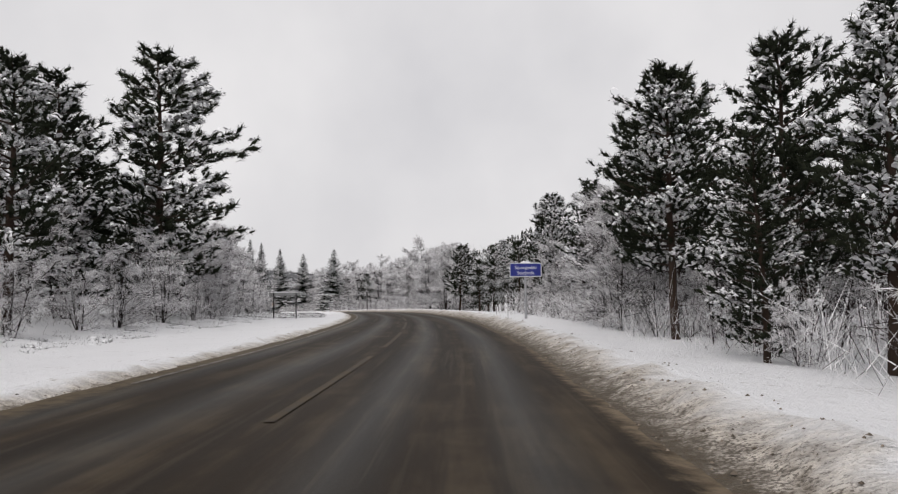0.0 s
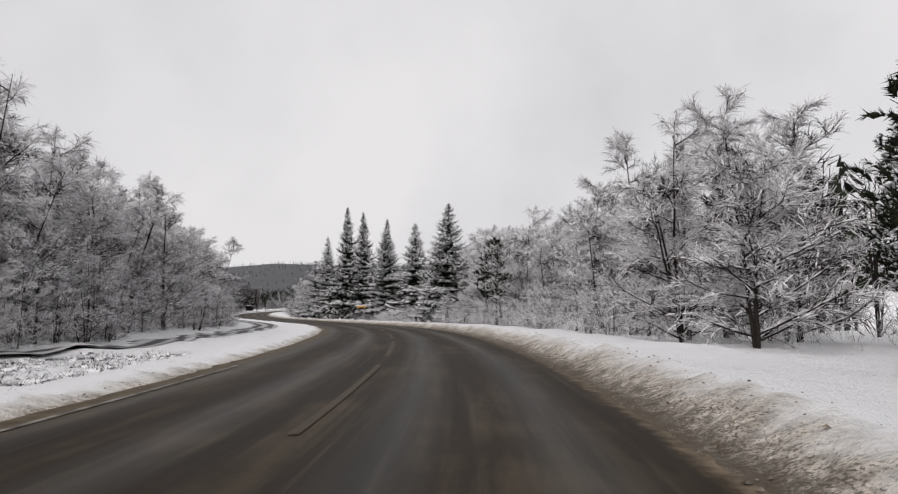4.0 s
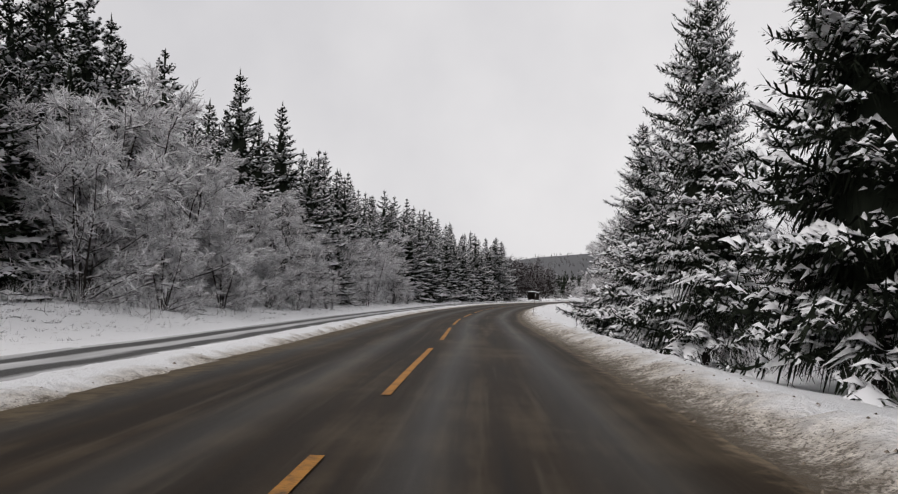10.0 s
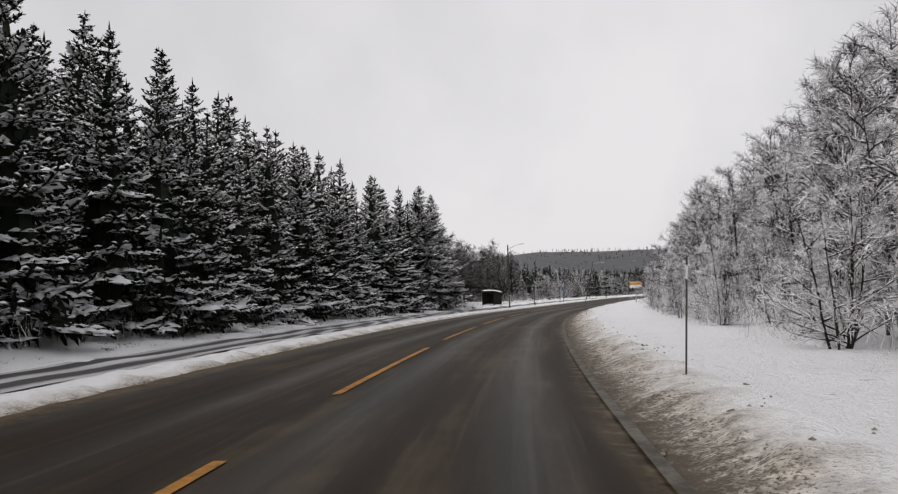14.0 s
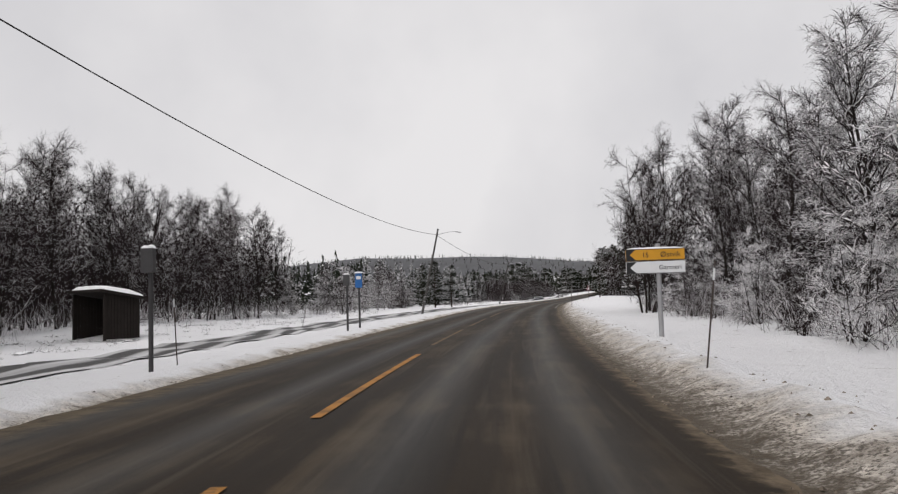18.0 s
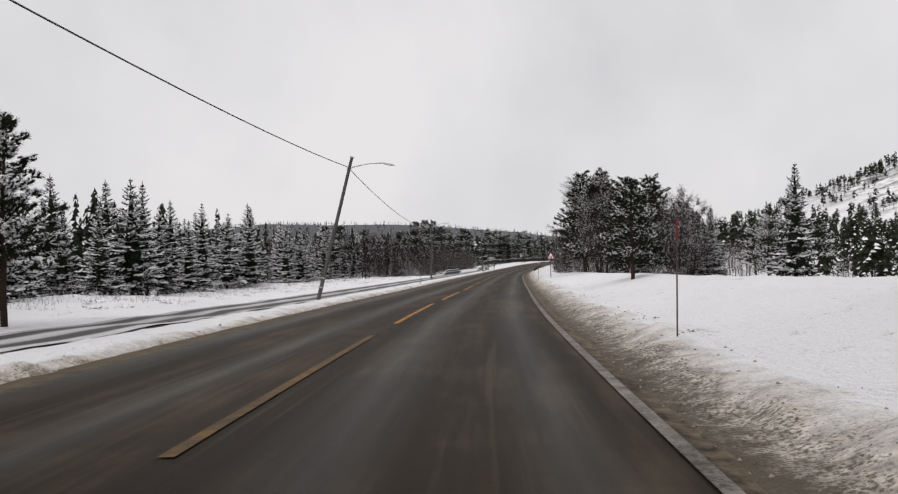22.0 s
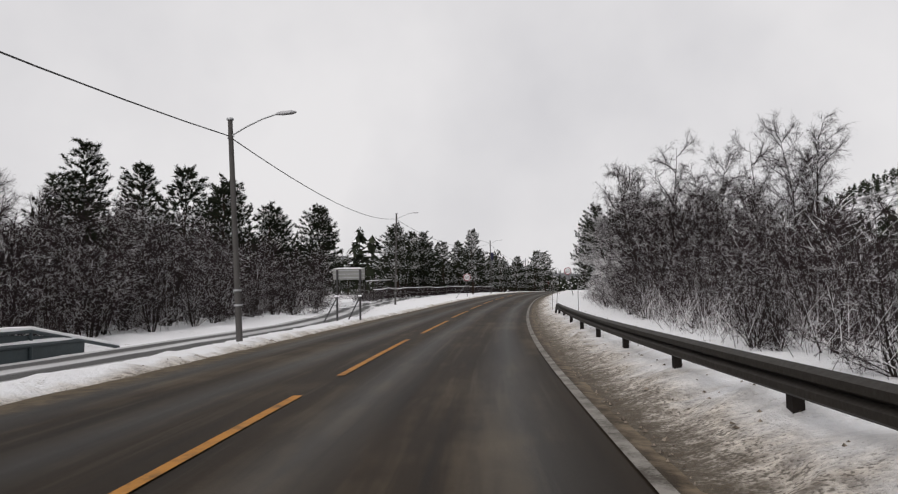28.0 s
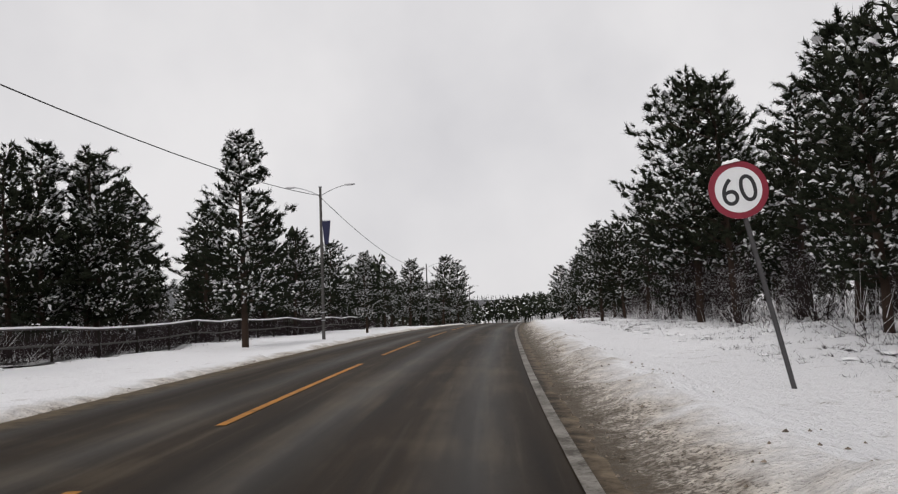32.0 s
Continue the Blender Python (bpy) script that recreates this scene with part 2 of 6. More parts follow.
def verge_material():
    """Snow with slush, sand and dead grass near the road; u of the map is metres from the road's edge."""
    m, n, l, b = material("roadside_snow")
    uv = n.new("ShaderNodeUVMap")
    uv.uv_map = "UVMap"
    sep = n.new("ShaderNodeSeparateXYZ")
    l.new(uv.outputs[0], sep.inputs[0])
    u = sep.outputs[0]
    f = noise_node(n, l, 0.35)
    mid = noise_node(n, l, 1.1, 5.0, 0.6)
    g = noise_node(n, l, 5.0, 6.0, 0.68)
    fine = noise_node(n, l, 26.0, 3.0)
    white = mixc(n, l, f, (0.80, 0.80, 0.815), (0.87, 0.87, 0.88))
    # slushy band that thins out over a metre and a half
    near = calc(n, l, "SUBTRACT", 1.0, calc(n, l, "DIVIDE", u, 1.7), True)
    amount = calc(n, l, "ADD", near, calc(n, l, "MULTIPLY", calc(n, l, "SUBTRACT", mid, 0.5), 0.9))
    slush = ramp(n, l, amount, [(0.25, (0, 0, 0)), (0.72, (1, 1, 1))])
    tone = mixc(n, l, ramp(n, l, g, [(0.36, (0, 0, 0)), (0.64, (1, 1, 1))]), (0.15, 0.112, 0.068), (0.66, 0.59, 0.50))
    c = mixc(n, l, calc(n, l, "MULTIPLY", slush, 0.85), white, tone)
    speck = ramp(n, l, calc(n, l, "ADD", fine, calc(n, l, "MULTIPLY", calc(n, l, "SUBTRACT", amount, 0.6), 0.35)), [(0.55, (0, 0, 0)), (0.66, (1, 1, 1))])
    c = mixc(n, l, calc(n, l, "MULTIPLY", calc(n, l, "MULTIPLY", speck, slush), 0.8), c, (0.06, 0.048, 0.036))
    rim = calc(n, l, "SUBTRACT", 1.0, calc(n, l, "MULTIPLY", calc(n, l, "ADD", u, calc(n, l, "MULTIPLY", calc(n, l, "SUBTRACT", g, 0.5), 0.9)), 2.0), True)
    c = mixc(n, l, calc(n, l, "MULTIPLY", rim, 0.9), c, mixc(n, l, fine, (0.03, 0.022, 0.013), (0.13, 0.10, 0.065)))
    # straws and stalks that stick out of the snow further off
    off = calc(n, l, "MULTIPLY", ramp(n, l, u, [(0.04, (0, 0, 0)), (0.16, (1, 1, 1))]), 1.0)
    tuft = ramp(n, l, calc(n, l, "MULTIPLY", g, mid), [(0.33, (0, 0, 0)), (0.40, (1, 1, 1))])
    tuft = calc(n, l, "MULTIPLY", calc(n, l, "MULTIPLY", tuft, ramp(n, l, fine, [(0.45, (0, 0, 0)), (0.6, (1, 1, 1))])), 0.75)
    c = mixc(n, l, tuft, c, (0.22, 0.19, 0.15))
    l.new(c, b.inputs["Base Color"])
    b.inputs["Roughness"].default_value = 0.75
    b.inputs["Specular IOR Level"].default_value = 0.25
    bump(n, l, b, calc(n, l, "ADD", g, calc(n, l, "MULTIPLY", fine, 0.3)), 1.0, 0.12)
    return m


def asphalt_material():
    """Wet winter asphalt with sand and slush; u of the map is metres to the right of the centre line, v metres along."""
    m, n, l, b = material("wet_asphalt")
    uv = n.new("ShaderNodeUVMap")
    uv.uv_map = "UVMap"
    sep = n.new("ShaderNodeSeparateXYZ")
    l.new(uv.outputs[0], sep.inputs[0])
    u, v = sep.outputs[0], sep.outputs[1]
    st = n.new("ShaderNodeMapping")
    st.inputs["Scale"].default_value = (1.0, 0.06, 1.0)
    l.new(uv.outputs[0], st.inputs[0])
    streak = noise_node(n, l, 1.6, 5.0, 0.6, vec=st.outputs[0])
    wob = noise_node(n, l, 0.5, 3.0, 0.5, vec=st.outputs[0])
    blot = noise_node(n, l, 0.6, 5.0, 0.6, vec=uv.outputs[0])
    g = noise_node(n, l, 45.0, 3.0, 0.6, vec=uv.outputs[0])
    # wheel tracks: at 0.9 and 2.6 m on both sides
    ab = calc(n, l, "ABSOLUTE", calc(n, l, "ADD", u, calc(n, l, "MULTIPLY", calc(n, l, "SUBTRACT", wob, 0.5), 0.7)))
    t1 = calc(n, l, "SUBTRACT", 1.0, calc(n, l, "MULTIPLY", calc(n, l, "ABSOLUTE", calc(n, l, "SUBTRACT", ab, 1.05)), 1.8), True)
    t2 = calc(n, l, "SUBTRACT", 1.0, calc(n, l, "MULTIPLY", calc(n, l, "ABSOLUTE", calc(n, l, "SUBTRACT", ab, 2.75)), 1.8), True)
    track = calc(n, l, "ADD", t1, t2, True)
    base = mixc(n, l, ramp(n, l, streak, [(0.3, (0, 0, 0)), (0.7, (1, 1, 1))]), (0.010, 0.0064, 0.0030), (0.033, 0.0205, 0.0092))
    wet = mixc(n, l, ramp(n, l, streak, [(0.3, (0, 0, 0)), (0.7, (1, 1, 1))]), (0.015, 0.0130, 0.0105), (0.046, 0.0405, 0.0330))
    c = mixc(n, l, calc(n, l, "MULTIPLY", track, 0.9), base, wet)
    sand = ramp(n, l, calc(n, l, "MULTIPLY", streak, calc(n, l, "ADD", blot, 0.35)), [(0.42, (0, 0, 0)), (0.7, (1, 1, 1))])
    c = mixc(n, l, calc(n, l, "MULTIPLY", sand, 0.6), c, (0.12, 0.093, 0.060))
    # thin pale and dark lines that tyres have drawn along the lanes
    ln = n.new("ShaderNodeMapping")
    ln.inputs["Scale"].default_value = (1.0, 0.018, 1.0)
    l.new(uv.outputs[0], ln.inputs[0])
    drawn = noise_node(n, l, 5.0, 4.0, 0.6, vec=ln.outputs[0])
    c = mixc(n, l, ramp(n, l, drawn, [(0.56, (0, 0, 0)), (0.72, (0.55, 0.55, 0.55))]), c, (0.085, 0.070, 0.050))
    c = mixc(n, l, ramp(n, l, drawn, [(0.28, (0.7, 0.7, 0.7)), (0.42, (0, 0, 0))]), c, (0.007, 0.0052, 0.0036))
    c = mixc(n, l, calc(n, l, "MULTIPLY", g, 0.35), c, (0.018, 0.016, 0.014))
    # slush thrown to the edges
    side = calc(n, l, "ABSOLUTE", calc(n, l, "SUBTRACT", u, 0.4))
    edge = calc(n, l, "MULTIPLY", calc(n, l, "SUBTRACT", side, 2.75), 1.1, True)
    lump = noise_node(n, l, 3.0, 6.0, 0.7, vec=uv.outputs[0])
    slush = ramp(n, l, calc(n, l, "MULTIPLY", edge, lump), [(0.26, (0, 0, 0)), (0.5, (1, 1, 1))])
    c = mixc(n, l, calc(n, l, "MULTIPLY", slush, 0.7), c, mixc(n, l, lump, (0.035, 0.025, 0.014), (0.19, 0.145, 0.09)))
    out_r = calc(n, l, "MULTIPLY", calc(n, l, "SUBTRACT", u, calc(n, l, "SUBTRACT", 4.15, calc(n, l, "MULTIPLY", lump, 0.9))), 4.0, True)
    c = mixc(n, l, calc(n, l, "MULTIPLY", out_r, calc(n, l, "ADD", 0.35, calc(n, l, "MULTIPLY", blot, 0.6))), c, mixc(n, l, lump, (0.07, 0.052, 0.033), (0.26, 0.20, 0.14)))
    l.new(c, b.inputs["Base Color"])
    l.new(calc(n, l, "SUBTRACT", 0.68, calc(n, l, "MULTIPLY", track, 0.16)), b.inputs["Roughness"])
    b.inputs["Specular IOR Level"].default_value = 0.10
    bump(n, l, b, calc(n, l, "ADD", calc(n, l, "MULTIPLY", g, 0.5), streak), 0.35, 0.02)
    return m


def footpath_material():
    """Trodden snow with two dark wet wheel tracks; u is metres from the path's middle."""
    m, n, l, b = material("footpath_snow")
    uv = n.new("ShaderNodeUVMap")
    uv.uv_map = "UVMap"
    sep = n.new("ShaderNodeSeparateXYZ")
    l.new(uv.outputs[0], sep.inputs[0])
    st = n.new("ShaderNodeMapping")
    st.inputs["Scale"].default_value = (1.0, 0.12, 1.0)
    l.new(uv.outputs[0], st.inputs[0])
    a = noise_node(n, l, 1.5, 5.0, 0.6, vec=st.outputs[0])
    g = noise_node(n, l, 9.0, 5.0, 0.65, vec=uv.outputs[0])
    ab = calc(n, l, "ABSOLUTE", calc(n, l, "ADD", sep.outputs[0], calc(n, l, "MULTIPLY", calc(n, l, "SUBTRACT", a, 0.5), 0.5)))
    t = calc(n, l, "SUBTRACT", 1.0, calc(n, l, "MULTIPLY", calc(n, l, "ABSOLUTE", calc(n, l, "SUBTRACT", ab, 0.62)), 1.9), True)
    t = ramp(n, l, calc(n, l, "MULTIPLY", t, calc(n, l, "ADD", calc(n, l, "MULTIPLY", g, 0.7), a)), [(0.18, (0, 0, 0)), (0.48, (1, 1, 1))])
    c = mixc(n, l, t, mixc(n, l, calc(n, l, "ADD", calc(n, l, "MULTIPLY", a, 1.2), -0.1), (0.14, 0.135, 0.13), (0.72, 0.72, 0.73)), mixc(n, l, g, (0.014, 0.0135, 0.013), (0.06, 0.058, 0.056)))
    l.new(c, b.inputs["Base Color"])
    b.inputs["Roughness"].default_value = 0.7
    bump(n, l, b, g, 0.5, 0.04)
    return m


def foliage(name, dark, light, rough=0.75):
    m, n, l, b = material(name)
    geo = n.new("ShaderNodeNewGeometry")
    info = n.new("ShaderNodeObjectInfo")
    f = calc(n, l, "ADD", calc(n, l, "MULTIPLY", geo.outputs["Random Per Island"], 0.75), calc(n, l, "MULTIPLY", info.outputs["Random"], 0.25))
    l.new(mixc(n, l, f, dark, light), b.inputs["Base Color"])
    b.inputs["Roughness"].default_value = rough
    b.inputs["Specular IOR Level"].default_value = 0.04
    return m


def ground_material():
    """Snow fields; the far ridge is dark with forest."""
    m, n, l, b = material("field_snow")
    co = n.new("ShaderNodeTexCoord")
    sep = n.new("ShaderNodeSeparateXYZ")
    l.new(co.outputs["Object"], sep.inputs[0])
    f = noise_node(n, l, 0.3)
    g = noise_node(n, l, 5.0, 6.0, 0.65)
    wood = noise_node(n, l, 0.03, 9.0, 0.8)
    far = calc(n, l, "MULTIPLY", calc(n, l, "SUBTRACT", sep.outputs[1], 850.0), 0.004, True)
    west = calc(n, l, "MULTIPLY", calc(n, l, "SUBTRACT", 60.0, sep.outputs[0]), 0.006, True)
    trees = ramp(n, l, wood, [(0.26, (0.55, 0.55, 0.55)), (0.42, (1, 1, 1))])
    c = mixc(n, l, f, (0.80, 0.80, 0.815), (0.87, 0.87, 0.88))
    c = mixc(n, l, calc(n, l, "MULTIPLY", calc(n, l, "MULTIPLY", far, west), trees), c, mixc(n, l, wood, (0.020, 0.021, 0.024), (0.135, 0.135, 0.143)))
    # bare rock and scrub on the steep hill to the east
    east = calc(n, l, "MULTIPLY", calc(n, l, "SUBTRACT", sep.outputs[0], 0.0), 0.02, True)
    high = calc(n, l, "MULTIPLY", calc(n, l, "SUBTRACT", sep.outputs[2], 8.0), 0.1, True)
    crag = ramp(n, l, noise_node(n, l, 0.055, 8.0, 0.75), [(0.44, (0, 0, 0)), (0.56, (1, 1, 1))])
    c = mixc(n, l, calc(n, l, "MULTIPLY", calc(n, l, "MULTIPLY", east, high), calc(n, l, "MULTIPLY", crag, 0.9)), c, mixc(n, l, g, (0.03, 0.03, 0.032), (0.14, 0.135, 0.13)))
    l.new(c, b.inputs["Base Color"])
    b.inputs["Roughness"].default_value = 0.75
    b.inputs["Specular IOR Level"].default_value = 0.25
    bump(n, l, b, g, 0.5, 0.05)
    return m


SNOW = ground_material()
SNOW_CAP = snow_material("snow_cap", (0.88, 0.88, 0.89))
VERGE = verge_material()
ASPHALT = asphalt_material()
TRODDEN = footpath_material()
NEEDLE = foliage("spruce_needles", (0.006, 0.008, 0.006), (0.030, 0.036, 0.024))
PINE_NEEDLE = foliage("pine_needles", (0.007, 0.009, 0.006), (0.032, 0.037, 0.023))
TREE_SNOW = foliage("branch_snow", (0.70, 0.70, 0.72), (0.90, 0.90, 0.91))
FROST = foliage("frosted_twigs", (0.70, 0.69, 0.70), (0.90, 0.89, 0.90))
TWIG = foliage("bare_twigs", (0.010, 0.0075, 0.0075), (0.052, 0.038, 0.040))
BARK = plain("dark_bark", (0.026, 0.021, 0.019), 0.85, 0, 0.4, 3.0, 0.5, 0.1)
PINE_BARK = plain("pine_bark", (0.036, 0.024, 0.018), 0.85, 0, 0.4, 3.0, 0.5, 0.1)
GREY_WOOD = plain("weathered_pole_wood", (0.085, 0.08, 0.077), 0.85, 0, 0.35, 2.0, 0.4, 0.2)
STEEL = plain("galvanised_steel", (0.42, 0.43, 0.44), 0.5, 0.7, 0.2, 5.0, 0.1)


def worn_paint(name, col, keep):
    """Road paint ground off and dirtied in patches."""
    m, n, l, b = material(name)
    f = noise_node(n, l, 2.2, 6.0, 0.7)
    g = noise_node(n, l, 28.0, 3.0, 0.6)
    gone = ramp(n, l, calc(n, l, "ADD", calc(n, l, "MULTIPLY", f, 0.7), calc(n, l, "MULTIPLY", g, 0.3)), [(keep - 0.08, (0, 0, 0)), (keep + 0.10, (1, 1, 1))])
    c = mixc(n, l, g, tuple(v * 0.7 for v in col), tuple(v * 1.2 for v in col))
    l.new(mixc(n, l, calc(n, l, "MULTIPLY", gone, 0.9), c, (0.035, 0.027, 0.018)), b.inputs["Base Color"])
    b.inputs["Roughness"].default_value = 0.65
    b.inputs["Specular IOR Level"].default_value = 0.15
    bump(n, l, b, g, 0.3, 0.01)
    return m


YELLOW_LINE = worn_paint("yellow_road_paint", (0.38, 0.17, 0.028), 0.56)
WHITE_LINE = worn_paint("white_road_paint", (0.24, 0.225, 0.20), 0.50)
OLD_WHITE = worn_paint("worn_white_paint", (0.13, 0.12, 0.10), 0.47)
OLD_YELLOW = worn_paint("worn_yellow_paint", (0.16, 0.085, 0.022), 0.48)
FADED_YELLOW = worn_paint("faded_yellow_paint", (0.07, 0.045, 0.016), 0.45)
CABLE = plain("black_cable", (0.02, 0.02, 0.02), 0.6)


# ---- mesh helpers ----
class Geo:
    """Collects vertices and faces of one mesh."""

    def __init__(self):
        self.v, self.f = [], []

    def face(self, *pts):
        k = len(self.v)
        self.v.extend(tuple(p) for p in pts)
        self.f.append(tuple(range(k, k + len(pts))))

    def dome(self, ring, top):
        """A rounded pad: a ring, a smaller ring above it and a top, with shared corners."""
        n, k = len(ring), len(self.v)
        self.v.extend(tuple(p) for p in ring)
        self.v.extend(tuple(p.lerp(top, 0.35) + (top - p) * 0.0 + Vector((0, 0, (top.z - p.z) * 0.32))) for p in ring)
        self.v.append(tuple(top))
        for q in range(n):
            a, c = k + q, k + (q + 1) % n
            self.f.append((a, c, c + n, a + n))
            self.f.append((a + n, c + n, k + 2 * n))

    def tube(self, pts, radii, sides=5, cap=True):
        k = len(self.v)
        pts = [Vector(p) for p in pts]
        for i, (p, r) in enumerate(zip(pts, radii)):
            ax = (pts[min(i + 1, len(pts) - 1)] - pts[max(i - 1, 0)]).normalized()
            side = ax.orthogonal().normalized() if abs(ax.z) < 0.95 else Vector((1, 0, 0))
            side = (side - ax * side.dot(ax)).normalized()
            other = ax.cross(side)
            for j in range(sides):
                a = 6.2832 * j / sides
                self.v.append(tuple(p + (side * math.cos(a) + other * math.sin(a)) * r))
        for i in range(len(pts) - 1):
            for j in range(sides):
                a, b = k + i * sides + j, k + i * sides + (j + 1) % sides
                self.f.append((a, b, b + sides, a + sides))
        if cap:
            self.f.append(tuple(k + j for j in reversed(range(sides))))
            e = k + (len(pts) - 1) * sides
            self.f.append(tuple(e + j for j in range(sides)))

    def box(self, c, size, m=None):
        k = len(self.v)
        for z in (-0.5, 0.5):
            for x, y in ((-0.5, -0.5), (0.5, -0.5), (0.5, 0.5), (-0.5, 0.5)):
                p = Vector((c[0] + x * size[0], c[1] + y * size[1], c[2] + z * size[2]))
                self.v.append(tuple(m @ p if m else p))
        for q in ((3, 2, 1, 0), (4, 5, 6, 7), (0, 1, 5, 4), (1, 2, 6, 5), (2, 3, 7, 6), (3, 0, 4, 7)):
            self.f.append(tuple(k + i for i in q))

    def mesh(self, name, mat, smooth=False):
        me = bpy.data.meshes.new(name)
        me.from_pydata(self.v, [], self.f)
        me.materials.append(mat)
        if smooth:
            me.polygons.foreach_set("use_smooth", [True] * len(me.polygons))
        me.update()
        return me


def part(name, geo, mat, parent, label="", smooth=False):
    """Links a Geo, a bmesh or a mesh as one mesh object under a thing or a part."""
    if isinstance(geo, Geo):
        me = geo.mesh(name, mat, smooth)
    elif isinstance(geo, bmesh.types.BMesh):
        me = bpy.data.meshes.new(name)
        geo.to_mesh(me)
        geo.free()
        me.materials.append(mat)
    else:
        me = geo
    ob = new(name, me)
    ob.parent = parent
    return tagged(ob, label)


def strip(name, ss, ds, zfun, mat, uvfun, kind="structure", label="", category=""):
    """A sheet along the road: rows at ss, columns at ds (an array, or a function of s)."""
    S, D = np.meshgrid(ss, ds, indexing="ij") if not callable(ds) else (np.repeat(np.asarray(ss)[:, None], ds(ss).shape[1], 1), ds(ss))
    x, y, z = road_xyz(S.ravel(), D.ravel())
    z = zfun(x, y, z, S.ravel(), D.ravel())
    nr, nc = S.shape
    idx = np.arange(nr * nc).reshape(nr, nc)
    faces = np.stack([idx[:-1, :-1], idx[:-1, 1:], idx[1:, 1:], idx[1:, :-1]], -1).reshape(-1, 4)
    me = bpy.data.meshes.new(name)
    me.from_pydata(np.stack([x, y, z], 1).tolist(), [], faces.tolist())
    uv = me.uv_layers.new(name="UVMap")
    U, V = uvfun(S.ravel(), D.ravel())
    loops = faces.ravel()
    uv.data.foreach_set("uv", np.stack([U[loops], V[loops]], 1).ravel())
    me.materials.append(mat)
    me.polygons.foreach_set("use_smooth", [True] * len(me.polygons))
    if me.polygons[0].normal.z < 0:
        me.flip_normals()
    ob = new(name, me)
    return tagged(ob, label, category, "", kind)


# ---- ground sheet ----
def axis(lo, hi, step, far, grow=1.3):
    mid = list(np.arange(lo, hi + 0.1, step))
    a, q = [], step
    x = hi
    while x < far:
        q *= grow
        q = min(q, 160)
        x += q
        a.append(x)
    b, q, x = [], step, lo
    while x > -far + lo:
        q *= grow
        q = min(q, 160)
        x -= q
        b.append(x)
    return np.array(b[::-1] + mid + a)


gx, gy = axis(-290, 100, 5, 3200), axis(-120, 860, 5, 3600)
GX, GY = np.meshgrid(gx, gy, indexing="ij")
gs, gd = road_sd(GX.ravel(), GY.ravel())
gz = land(GX.ravel(), GY.ravel(), gs, gd) + hills(GX.ravel(), GY.ravel())
inside = (np.abs(gd) < 27) & (gs > S_MIN - 5) & (gs < S_MAX + 5)
gz = np.where(inside, gz - 0.9, gz)
gi = np.arange(GX.size).reshape(GX.shape)
gf = np.stack([gi[:-1, :-1], gi[1:, :-1], gi[1:, 1:], gi[:-1, 1:]], -1).reshape(-1, 4)
gme = bpy.data.meshes.new("ground")
gme.from_pydata(np.stack([GX.ravel(), GY.ravel(), gz], 1).tolist(), [], gf.tolist())
gme.materials.append(SNOW)
gme.polygons.foreach_set("use_smooth", [True] * len(gme.polygons))
ground = tagged(new("ground", gme), "snow-covered ground of woods, fields and far ridges", "ground", "", "structure")

# ---- road and verges ----
ss = np.arange(S_MIN + 2, S_MAX - 2, 1.0)
road = strip("road", ss, np.array([-4.1, -3.4, -2.2, -1.1, 0, 1.1, 2.2, 3.4, 4.3, 5.0]),
             lambda x, y, z, s, d: z - 0.012 * np.abs(d) - 0.004 * d - np.where(d > 4.2, 0.06, 0) - np.where(d < -3.5, 0.06, 0), ASPHALT, lambda s, d: (d, s),
             label="two-lane asphalt road, wet brown with sand and slush", category="road")
fs = np.concatenate([np.arange(-10, 640, 0.4), np.arange(640, S_MAX - 2, 3.0)])


def verge_z(x, y, z, s, d):
    h = land(x, y, s, d) + hills(x, y)
    a = np.where(d < 0, EDGE_L - d, d - EDGE_R)
    rag = 0.22 * waves(x, y, 1.6, 21) + 0.15 * waves(x, y, 5.0, 22)
    k = np.clip((a + rag) / 0.55, 0, 1)
    h = h + (0.04 * waves(x, y, 0.9, 23) + 0.035 * waves(x, y, 2.1, 24) + 0.03 * waves(x, y, 1.2, 25)) * np.clip(1.6 - a / 2.2, 0.25, 1)
    h = np.where(a < 0.9, z - 0.10 + (h - z + 0.10) * k, h)
    on = (s > PATH_S[0]) & (d < 0) & (np.abs(d - path_d(s)) < 1.5)
    return np.where(on, h - 0.02, h)


verge_l = strip("snow_verge_left", fs, np.array([-2.9, -3.2, -3.5, -3.8, -4.2, -4.7, -5.3, -6, -6.8, -7.6, -8.4, -9.4, -10.6, -12, -14, -16.5, -20, -24, -30]),
                verge_z, VERGE, lambda s, d: ((EDGE_L - d) * 1.6, s), label="snowy roadside strip with a slushy edge", category="verge")
verge_r = strip("snow_verge_right", fs, np.array([3.8, 4.1, 4.4, 4.7, 5.1, 5.6, 6.2, 7, 8, 9, 10.2, 11.6, 13.5, 16, 19, 24, 30]),
                verge_z, VERGE, lambda s, d: (d - EDGE_R, s), label="snowy roadside strip with a sandy slush edge", category="verge")
ps = np.arange(80, 638, 0.8)
